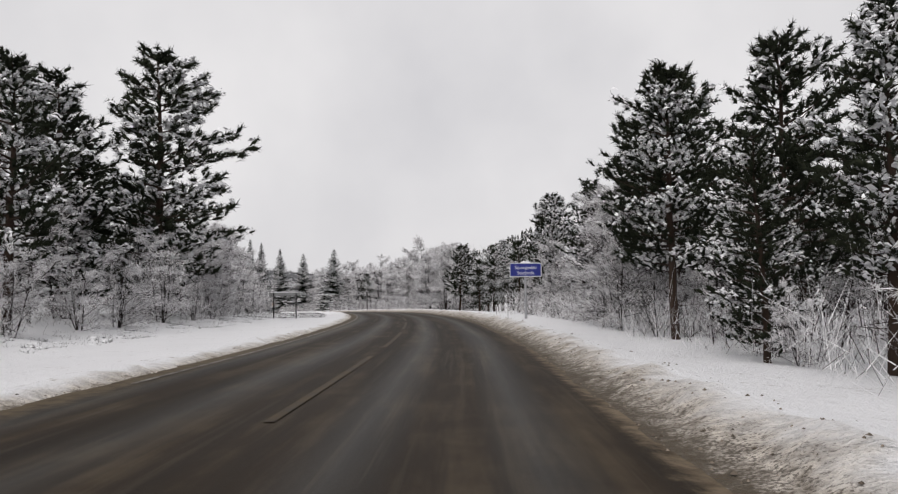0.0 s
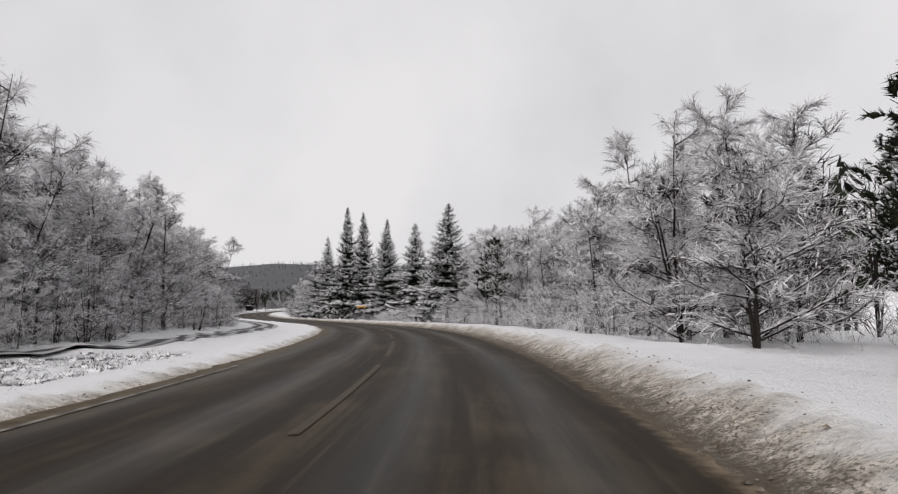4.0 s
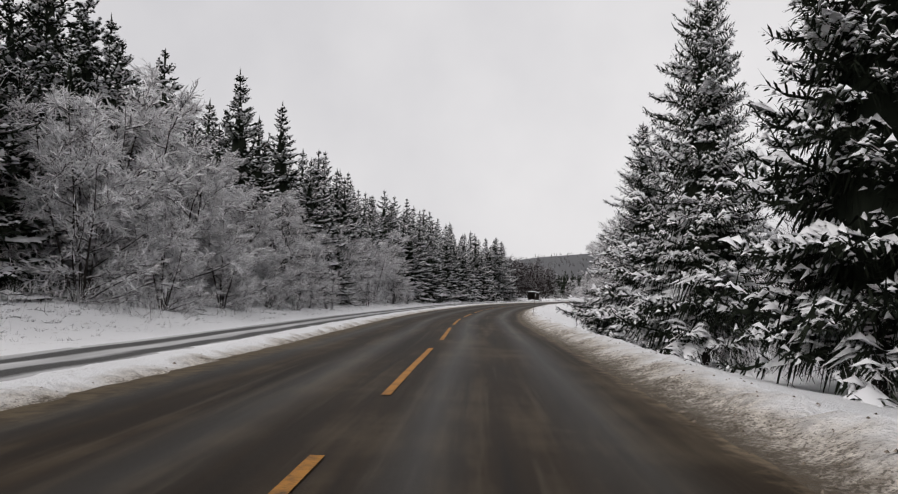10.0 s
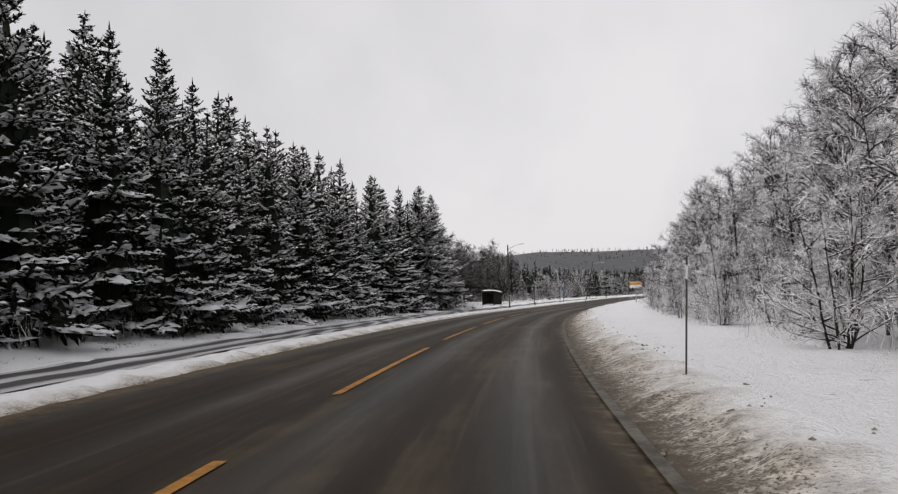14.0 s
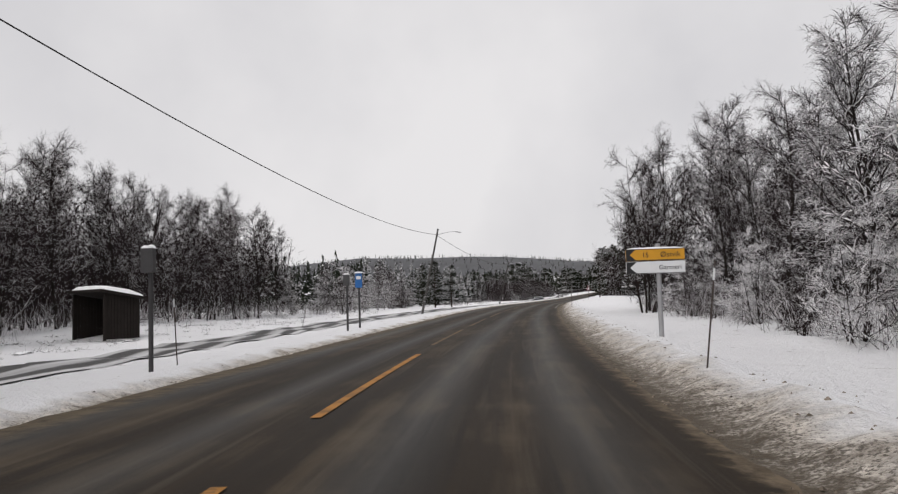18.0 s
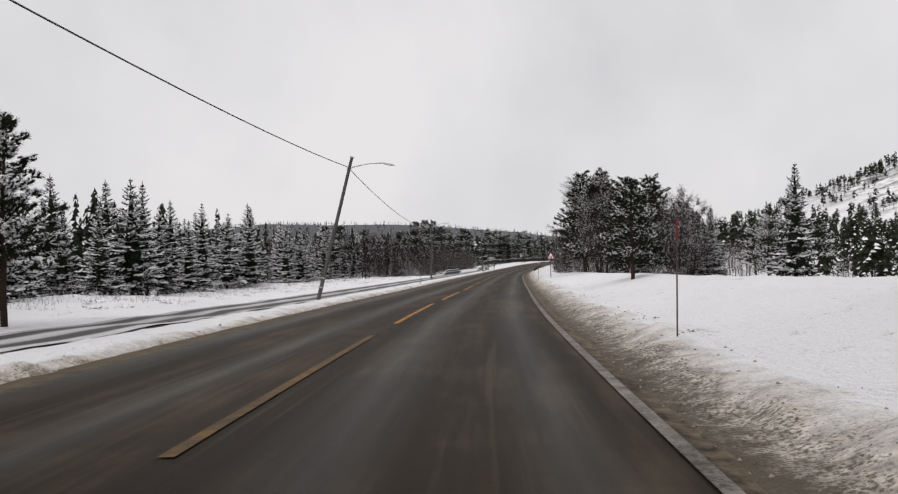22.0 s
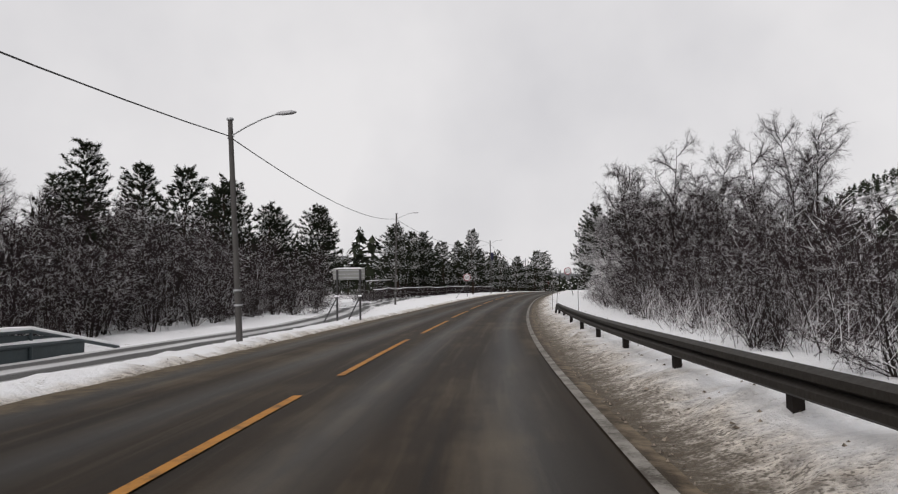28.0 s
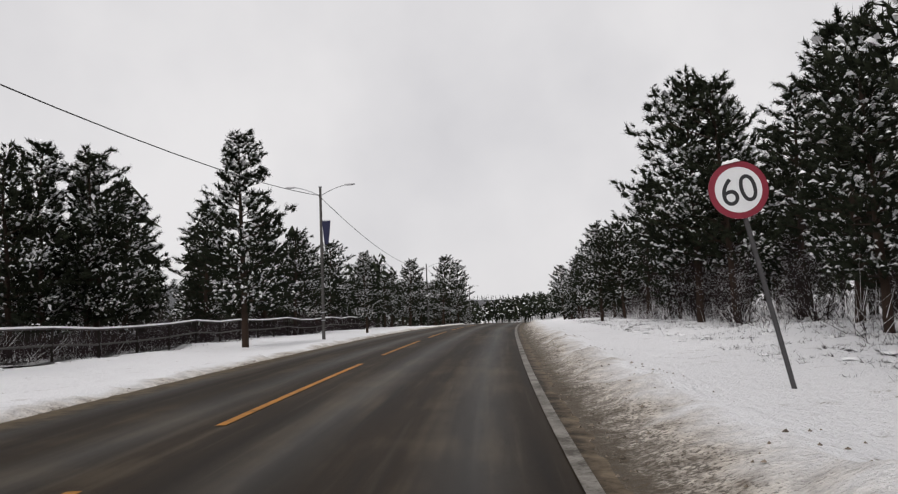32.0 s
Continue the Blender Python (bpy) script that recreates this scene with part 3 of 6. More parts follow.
footpath = strip("footpath", ps, lambda s: path_d(np.asarray(s))[:, None] + np.array([-1.3, -0.9, -0.5, 0, 0.5, 0.9, 1.3])[None],
                 lambda x, y, z, s, d: land(x, y, s, path_d(s)) + 0.02 + 0.0 * d, TRODDEN, lambda s, d: (d - path_d(s), s),
                 label="trodden snowy footpath with dark wheel tracks", category="footpath")


def line_piece(name, s0, s1, d, w, mat):
    n = max(2, int((s1 - s0) / 1.5) + 1)
    g = Geo()
    q = np.linspace(s0, s1, n)
    pts = []
    for dd in (d - w / 2, d + w / 2):
        x, y, z = road_xyz(q, np.full(n, dd))
        pts.append(np.stack([x, y, z - 0.012 * abs(d) - 0.004 * d + 0.012], 1))
    for i in range(n - 1):
        g.face(pts[0][i], pts[1][i], pts[1][i + 1], pts[0][i + 1])
    return part(name, g, mat, road)


# nine metres of paint and three of gap; the line wanders a little with the wear of the lanes
DASH_S = (120, 175, 213, 250, 277, 320, 362, 450, 519, 548, 590)
DASH_SHIFT = (-5.5, -4.5, -2.4, -1.3, 1.0, 1.9, 1.7, 0.5, 0.9, -0.9, -1.0)
DASH_D = (0.1, 0.15, 0.40, 0.45, 0.32, 0.12, -0.15, 0.18, 0.05, 0.25, -0.15)
for k in range(13, 76):
    end = 10.4 + 12.08 * (k - 13)
    end += float(np.interp(end, DASH_S, DASH_SHIFT))
    mid = float(np.interp(end - 4, DASH_S, DASH_D))
    line_piece("yellow_dash", end - 9.0, end, mid, 0.12, FADED_YELLOW if end < 122 else OLD_YELLOW if end < 186 or 352 < end < 424 else YELLOW_LINE)
line_piece("edge_line", 398, 860, 3.62, 0.13, WHITE_LINE)
line_piece("edge_line", 262, 300, 3.85, 0.12, OLD_WHITE)
line_piece("edge_line", 12, 90, -3.05, 0.10, WHITE_LINE)


# ---- trees ----
class Bulk:
    """Collects many small blades, tents and spikes as arrays for one mesh."""

    def __init__(self):
        self.v, self.q, self.t, self.n = [], [], [], 0

    def add(self, verts, quads=(), tris=()):
        """verts: one row of corners a piece; quads and tris: the corners of each face of a piece."""
        verts = np.asarray(verts, np.float32)
        n, k = verts.shape[:2]
        base = self.n + np.arange(n)[:, None] * k
        self.v.append(verts.reshape(-1, 3))
        self.q += [base + np.array(f)[None] for f in quads]
        self.t += [base + np.array(f)[None] for f in tris]
        self.n += n * k

    def blades(self, b, m, e, w):
        """Bent blades from b over m to the tip e, w to each side."""
        self.add(np.stack([b - w * 0.7, b + w * 0.7, m + w, m - w, e], 1), [(0, 1, 2, 3)], [(3, 2, 4)])

    def spikes(self, b, e, w):
        self.add(np.stack([b - w, b + w, e], 1), (), [(0, 1, 2)])

    def tents(self, b, m, e, w, h):
        """Ridges of snow from b over m to e, w to each side and h high."""
        top = m + h
        self.add(np.stack([b, m - w, top, m + w, e], 1), (), [(0, 1, 2), (0, 2, 3), (1, 4, 2), (2, 4, 3)])

    def mesh(self, name, mat):
        me = bpy.data.meshes.new(name)
        v = np.concatenate(self.v) if self.v else np.zeros((3, 3), np.float32)
        q = np.concatenate(self.q) if self.q else np.zeros((0, 4), int)
        t = np.concatenate(self.t) if self.t else np.zeros((0, 3), int)
        loops = np.concatenate([q.ravel(), t.ravel()])
        me.vertices.add(len(v))
        me.vertices.foreach_set("co", v.ravel())
        me.loops.add(len(loops))
        me.loops.foreach_set("vertex_index", loops.astype(np.int32))
        me.polygons.add(len(q) + len(t))
        me.polygons.foreach_set("loop_start", np.concatenate([np.arange(len(q)) * 4, len(q) * 4 + np.arange(len(t)) * 3]).astype(np.int32))
        me.update(calc_edges=True)
        me.materials.append(mat)
        return me


UP = np.array([0.0, 0.0, 1.0])


def unit(v):
    return v / np.maximum(np.linalg.norm(v, axis=-1, keepdims=True), 1e-6)


def tube_into(bulk, geo):
    """Adds the four-cornered faces of a Geo to a Bulk."""
    v = np.array(geo.v)
    f = np.array([k for k in geo.f if len(k) == 4])
    if len(f):
        bulk.add(v[f], [(0, 1, 2, 3)])


def spruce_meshes(seed, slim=0.2, heavy=0.6, nlev=26, nbr=8, ntw=7, first=0.45, thick=1.0, pads=1.0):
    """A ten metre spruce: trunk, whorls of fronds with side twigs and hanging twigs, snow along the fronds."""
    r = np.random.RandomState(seed)
    H = 10.0
    trunk, crown, cap = Geo(), Bulk(), Bulk()
    trunk.tube([(0, 0, -0.4), (0.02, 0, 3), (0, 0.02, 7), (0, 0, 9.9)], (0.16, 0.12, 0.06, 0.012), 7)

    def radius(z):
        return slim * H * max(0.0, 1 - z / H) ** 0.93 * 1.06 + 0.03

    heart = Geo()
    zs = (first + 0.5, 2, 3.5, 5, 6.5, 8, 9.0)
    heart.tube([(0, 0, z) for z in zs], [radius(z) * f for z, f in zip(zs, (0.22, 0.36, 0.36, 0.34, 0.3, 0.2, 0.05))], 8, False)
    tube_into(crown, heart)
    leader = np.array([[0.0, 0.0, 9.2], [0.0, 0.0, 9.7], [0.02, 0.0, 10.1]])
    for w in ((0.05, 0, 0), (0, 0.05, 0)):
        crown.blades(leader[0:1], leader[1:2], leader[2:3], np.array([w]))
    sectors = r.uniform(0.82, 1.15, 7)
    for i in range(nlev):
        u = min(1.0, max(0.0, (i + r.uniform(-0.4, 0.4)) / nlev))
        z0 = first + (H - first - 0.12) * (1 - (1 - u) ** 1.12)
        nb = max(5, int(round(nbr * (1 - 0.35 * u))))
        a0 = r.uniform(0, 6.283)
        for j in range(nb):
            az = a0 + 6.283 * j / nb + r.uniform(-0.35, 0.35)
            L = radius(z0) * r.uniform(0.72, 1.22) * sectors[int((az % 6.283) / 6.2832 * 7) % 7]
            out = np.array([math.cos(az), math.sin(az), 0.0])
            side = np.array([-out[1], out[0], 0.0])
            rise = r.uniform(0.0, 0.18) + 0.45 * u ** 1.6
            droop, hook = r.uniform(0.4, 0.7) * (1 - 0.5 * u), r.uniform(0.25, 0.5)
            zz = z0 + r.uniform(-0.12, 0.12)

            def at(t):
                t = np.asarray(t, float)[:, None]
                return out * (L * t) + UP * (zz + L * (rise * t - droop * t**2 + hook * t**3))

            n = max(3, int(round(ntw * (0.35 + 0.8 * L / (slim * H)))))
            t = np.clip(0.14 + 0.88 * (np.repeat(np.arange(n), 2) + r.rand(2 * n)) / n, 0, 1)
            sg = np.tile([-1.0, 1.0], n)[:, None]
            wl = ((L * 0.38 * (1.08 - 0.8 * t) + 0.10) * r.uniform(0.7, 1.3, 2 * n))[:, None]
            b = at(t)
            dv = unit(side * sg * 0.8 + out * r.uniform(0.35, 0.9, (2 * n, 1)) + UP * (r.uniform(-0.4, 0.05, (2 * n, 1)) + 0.45 * u + 0.35 * t[:, None] ** 2))
            e = b + dv * wl
            m = (b + e) / 2 + UP * 0.07 * wl
            hw = thick * (0.024 + 0.013 * L)
            flat = unit(np.cross(dv, UP)) * hw
            crown.blades(b, m, e, flat)
            # twigs that hang from the side twigs
            f = r.uniform(0.25, 0.8, (2 * n, 1))
            h0 = b + (e - b) * f
            hang = (UP * (-wl * r.uniform(0.25, 0.6, (2 * n, 1)) - 0.05)) * (1.0 - 0.75 * t[:, None]) * (1 - 0.6 * u) + dv * wl * 0.2
            crown.blades(h0, h0 + hang * 0.5, h0 + hang, dv * hw * 1.1)
            # the leading shoot and the spine
            k = at([0.1, 0.5, 0.85, 1.0, 1.12])
            crown.blades(k[0:1], k[1:2], k[2:3], side[None] * hw * 1.2)
            crown.blades(k[2:3], k[3:4], k[4:5] + UP * 0.05 * L, side[None] * hw)
            crown.blades(k[1:2], k[2:3], k[3:4], UP[None] * hw)
            # snow
            load = heavy * r.choice((0.05, 0.4, 1.2, 1.8)) * (1.15 - 0.35 * u)
            on = r.rand(2 * n) < load * 0.7
            if on.any():
                lift = UP * 0.02
                cap.tents(b[on] + lift, m[on] + lift, (b + (e - b) * r.uniform(0.7, 1.02, (2 * n, 1)))[on] + lift, flat[on] * r.uniform(1.4, 2.8, (on.sum(), 1)), UP * r.uniform(0.03, 0.09, (on.sum(), 1)))
            if pads < 0.5:
                # grains of snow spread over the whole frond
                k = int(26 * load * (0.3 + L))
                if k:
                    tq = r.uniform(0.3, 1.02, k)
                    c0 = at(tq) + side * (r.uniform(-1, 1, (k, 1)) * (L * 0.34 * (1.08 - 0.8 * tq) + 0.08)[:, None]) + UP * r.uniform(-0.03, 0.05, (k, 1))
                    ax = unit(out + side * r.uniform(-1, 1, (k, 1)) + UP * r.uniform(-0.5, 0.1, (k, 1))) * r.uniform(0.04, 0.13, (k, 1))
                    cap.tents(c0 - ax, c0, c0 + ax, unit(np.cross(ax, UP)) * r.uniform(0.02, 0.06, (k, 1)), UP * r.uniform(0.02, 0.06, (k, 1)))
            q = np.array([0.3, 0.48, 0.62, 0.76, 0.9])
            on = r.rand(5) < load * pads
            if on.any() and L > 0.25:
                q = q[on]
                ln = r.uniform(0.12, 0.2, len(q))
                sh = side * (r.uniform(-0.12, 0.12, (len(q), 1)) * L)
                cap.tents(at(q - ln) + sh, at(q) + sh, at(np.minimum(1.05, q + ln)) + sh, side * ((0.06 + 0.12 * L) * r.uniform(0.6, 1.5, (len(q), 1))), UP * ((0.06 + 0.03 * L) * r.uniform(0.7, 1.5, (len(q), 1))))
    return [("trunk", trunk.mesh("spruce_trunk", BARK)), ("crown", crown.mesh("spruce_crown", NEEDLE)), ("snow", cap.mesh("spruce_snow", TREE_SNOW))]


def pine_meshes(seed, bare=0.35, wide=0.28, limbs=50, heavy=0.5, lopside=0.25, needles=30):
    """A ten metre pine: trunk, limbs with needle brushes along them, snow on top of the brushes."""
    r = random.Random(seed)
    rn = np.random.RandomState(seed)
    trunk = Geo()
    H = 10.0
    bend = [Vector((0, 0, -0.4))]
    off = Vector((0, 0, 0))
    for i in range(1, 7):
        off += Vector((r.uniform(-0.10, 0.10), r.uniform(-0.10, 0.10), 0))
        bend.append(off + Vector((0, 0, H * 0.95 * i / 6)))
    trunk.tube(bend, [0.17, 0.15, 0.13, 0.105, 0.08, 0.05, 0.02], 7)

    def stem(z):
        f = max(0.0, min(5.999, z / (H * 0.95) * 6))
        i = int(f)
        return bend[i].lerp(bend[i + 1], f - i)

    heavy_side = r.uniform(0, 6.283)
    for _ in range(int(16 * bare) + 2):
        z = H * r.uniform(0.12, bare + 0.1)
        a = r.uniform(0, 6.283)
        p = stem(z)
        L = r.uniform(0.4, 1.3)
        trunk.tube([p, p + Vector((math.cos(a) * L, math.sin(a) * L, r.uniform(-0.25, 0.1) * L))], [0.022, 0.006], 3, False)
    C, A, S = [], [], []
    for c in range(limbs):
        u = (c + r.random()) / limbs
        z = H * (bare + (0.985 - bare) * u)
        prof = 0.62 + 1.5 * u if u < 0.25 else max(0.05, (1 - u) / 0.75) ** 0.62
        az = c * 2.4 + r.uniform(-0.5, 0.5)
        L = min(wide * H, wide * H * prof * r.uniform(0.55, 1.15) * (1 + lopside * math.cos(az - heavy_side)) + 0.15)
        rise = -0.12 + 0.9 * u + r.uniform(-0.12, 0.2)
        out = Vector((math.cos(az), math.sin(az), 0))
        side = Vector((-out.y, out.x, 0))
        base = stem(z - 0.25 * L * max(0, rise))
        wob = r.uniform(-0.25, 0.25)

        def at(t, base=base, out=out, side=side, L=L, rise=rise, wob=wob):
            return base + out * (L * t) + side * (wob * L * t * t) + Vector((0, 0, L * (rise * 0.55 * t + 0.16 * t * t)))

        trunk.tube([base, at(0.5), at(0.96)], [0.02 + 0.014 * L, 0.02, 0.008], 3, False)
        nt = max(5, int(5 + 6.5 * L))
        for k in range(nt):
            t = 0.25 + 0.80 * (k + r.random()) / nt
            sgn = r.uniform(-1, 1)
            spread = 0.42 * L * (1.1 - 0.65 * t) + 0.08
            C.append(tuple(at(t) + side * sgn * spread + Vector((0, 0, r.uniform(-0.12, 0.2)))))
            A.append(tuple(out * r.uniform(0.3, 1.0) + side * sgn * 0.8 + Vector((0, 0, r.uniform(0.1, 1.0)))))
            S.append(r.uniform(0.22, 0.40))
    C, A, S = np.array(C), unit(np.array(A)), np.array(S)[:, None]
    N = len(C)
    crown, cap = Bulk(), Bulk()
    p1 = unit(np.cross(A, rn.normal(size=(N, 3))))
    p2 = np.cross(A, p1)
    # the dense middle of each brush
    a, b = C - A * S * 0.55, C + A * S * 0.5
    w = S * 0.22
    core = np.stack([a, C + p1 * w, C + p2 * w, C - p1 * w, C - p2 * w, b], 1)
    crown.add(core, (), [(0, 2, 1), (0, 3, 2), (0, 4, 3), (0, 1, 4), (5, 1, 2), (5, 2, 3), (5, 3, 4), (5, 4, 1)])
    for _ in range(needles):
        th = rn.uniform(0, 6.283, (N, 1))
        dv = unit((p1 * np.cos(th) + p2 * np.sin(th)) * rn.uniform(0.4, 1.1, (N, 1)) + A * rn.uniform(0.2, 1.1, (N, 1)))
        st = C + A * S * rn.uniform(-0.6, 0.45, (N, 1))
        wv = unit(np.cross(dv, rn.normal(size=(N, 3)))) * S * 0.05
        crown.spikes(st, st + dv * S * rn.uniform(0.45, 0.8, (N, 1)), wv)
    # snow lying along the upper side of the brushes, in patches that hold together
    patch = np.sin(C[:, 0] * 2.1 + seed) + np.sin(C[:, 1] * 2.3) + np.sin(C[:, 2] * 3.1)
    for k in range(12):
        on = rn.rand(N) < heavy * np.clip(0.35 + 1.0 * patch, 0.03, 1.7) * 0.8
        m = on.sum()
        c0 = (C + A * S * rn.uniform(-0.5, 0.6, (N, 1)) + p1 * S * rn.uniform(-0.7, 0.7, (N, 1)) + UP * S * rn.uniform(0.05, 0.4, (N, 1)))[on]
        ax = unit(A[on] * (1, 1, 0.45) + rn.normal(size=(m, 3)) * (0.5, 0.5, 0.1))
        ln = S[on] * rn.uniform(0.15, 0.5, (m, 1))
        wd = unit(np.cross(ax, UP)) * S[on] * rn.uniform(0.1, 0.3, (m, 1)) - UP * S[on] * rn.uniform(-0.15, 0.15, (m, 1))
        cap.tents(c0 - ax * ln - UP * ln * 0.25, c0, c0 + ax * ln - UP * ln * rn.uniform(0.1, 0.5, (m, 1)), wd, UP * S[on] * rn.uniform(0.08, 0.25, (m, 1)))
    return [("trunk", trunk.mesh("pine_trunk", PINE_BARK)), ("crown", crown.mesh("pine_crown", PINE_NEEDLE)), ("snow", cap.mesh("pine_snow", TREE_SNOW))]


def broadleaf_meshes(seed, stems=1, spread=0.24, frost=0.8, first=0.06, twigs=16, limbs=20, fine=0.012, steep=0.7, load=0.7, weep=0.1):
    """A ten metre leafless tree or shrub: stems and limbs with snow on their upper sides, forking twigs, frost on the twigs."""
    r = random.Random(seed)
    rn = np.random.RandomState(seed)
    wood, dark, white = Geo(), Bulk(), Bulk()
    H = 10.0

    def rnd(k=1.0):
        return Vector((r.uniform(-1, 1), r.uniform(-1, 1), r.uniform(-1, 1))) * k

    def run(p, dv, L, n, wob, lift):
        pts = [p.copy()]
        for _ in range(n):
            dv = (dv + rnd(wob) + Vector((0, 0, lift))).normalized()
            pts.append(pts[-1] + dv * (L / n))
        return pts

    def snow_on(pts, width):
        """Snow along the upper side of a limb."""
        p = np.array([tuple(q) for q in pts])
        ax = p[1:] - p[:-1]
        on = (np.abs(unit(ax)[:, 2]) < 0.93) & (rn.rand(len(ax)) < load)
        if on.any():
            lift = UP * width * 0.9
            wd = unit(np.cross(ax, UP) + 1e-5) * width
            white.tents(p[:-1][on] + lift, (p[:-1] + ax * 0.5)[on] + lift, p[1:][on] + lift, wd[on], UP * width * 1.2)

    SB = []
    for st in range(stems):
        a = r.uniform(0, 6.283)
        lean = 0.0 if stems == 1 else r.uniform(0.10, 0.42)
        h = H * (0.97 if st == 0 else r.uniform(0.62, 0.93))
        base = Vector((math.cos(a), math.sin(a), 0)) * (0.0 if stems == 1 else r.uniform(0.05, 0.5))
        tr = run(base + Vector((0, 0, -0.3)), Vector((math.cos(a) * lean, math.sin(a) * lean, 1)), h, 8, 0.08, 0.10)
        r0 = 0.11 if stems == 1 else 0.07
        wood.tube(tr, [r0 * (1 - 0.9 * i / 8) for i in range(9)], 6)
        snow_on(tr, 0.03)
        nl = max(7, int(limbs / (1 if stems == 1 else 0.55 * stems)))
        for i in range(nl):
            u = first + (0.98 - first) * (i + r.random()) / nl
            f = u * 8
            k = min(7, int(f))
            p = tr[k].lerp(tr[k + 1], f - k)
            az = r.uniform(0, 6.283)
            L = spread * H * (1.0 - 0.66 * u) * r.uniform(0.7, 1.3) * (1 if stems == 1 else 0.8)
            lim = run(p, Vector((math.cos(az), math.sin(az), r.uniform(0.3, 1.4) * steep)), L, 5, 0.2, 0.03)
            wood.tube(lim, [0.036 * (1 - 0.8 * q / 5) * (1.1 - 0.6 * u) + 0.005 for q in range(6)], 4, False)
            snow_on(lim, 0.046 * (1.2 - 0.6 * u) if frost > 0.4 else 0.016)
            for j in range(9):
                q = (0.08 + 0.92 * (j + r.random()) / 9) * 5
                m = min(4, int(q))
                p2 = lim[m].lerp(lim[m + 1], min(1.0, q - m))
                ax = (lim[m + 1] - lim[m]).normalized()
                sub = run(p2, ax + rnd(0.95), L * r.uniform(0.22, 0.5) + 0.15, 3, 0.25, 0.02)
                g = Geo()
                g.tube(sub, [0.011, 0.009, 0.007, 0.003], 3, False)
                tube_into(dark, g)
                if frost > 0.4:
                    snow_on(sub, 0.03)
                SB.append([tuple(v) for v in sub])
    SB = np.array(SB)
    n = len(SB)
    for _ in range(twigs):
        q = rn.uniform(0.05, 2.99, n)
        k = q.astype(int)
        f = (q - k)[:, None]
        i = np.arange(n)
        b = SB[i, k] * (1 - f) + SB[i, k + 1] * f
        dv = unit(unit(SB[i, k + 1] - SB[i, k]) + rn.uniform(-1, 1, (n, 3)) * 0.95 + UP * 0.08)
        Lt = rn.uniform(0.2, 0.62, (n, 1))
        m = b + dv * Lt * 0.5 + UP * 0.03 * Lt
        e = b + dv * Lt - UP * weep * Lt
        wv = unit(np.cross(dv, rn.normal(size=(n, 3))))
        patch = np.sin(b[:, 0] * 3.1 + seed) + np.sin(b[:, 1] * 2.7 + 2 * seed) + np.sin(b[:, 2] * 3.7)
        is_white = rn.rand(n) < frost * np.clip(0.85 + 0.45 * patch, 0.12 if frost < 0.95 else 0.75, 1.2)
        dark.blades(b[~is_white], m[~is_white], e[~is_white], wv[~is_white] * fine * 0.55)
        wh = is_white
        dark.spikes(b[wh], e[wh] - UP * 0.012, wv[wh] * fine * 0.25)
        white.blades(b[wh] + UP * 0.008, m[wh] + UP * 0.010, e[wh] + UP * 0.006, (wv * fine * rn.uniform(0.5, 1.6, (n, 1)))[wh])
        # twiglets that fork off halfway
        d2 = unit(dv + rn.uniform(-1, 1, (n, 3)) * 0.9)
        e2 = m + d2 * Lt * rn.uniform(0.35, 0.7, (n, 1))
        w2 = unit(np.cross(d2, rn.normal(size=(n, 3)))) * fine * 0.7
        white.spikes(m[wh], e2[wh], w2[wh])
        dark.spikes(m[~wh], e2[~wh], w2[~wh] * 0.8)
    return [("trunk", wood.mesh("broadleaf_wood", BARK)), ("crown", dark.mesh("broadleaf_twigs", TWIG)), ("snow", white.mesh("broadleaf_frost", FROST))]


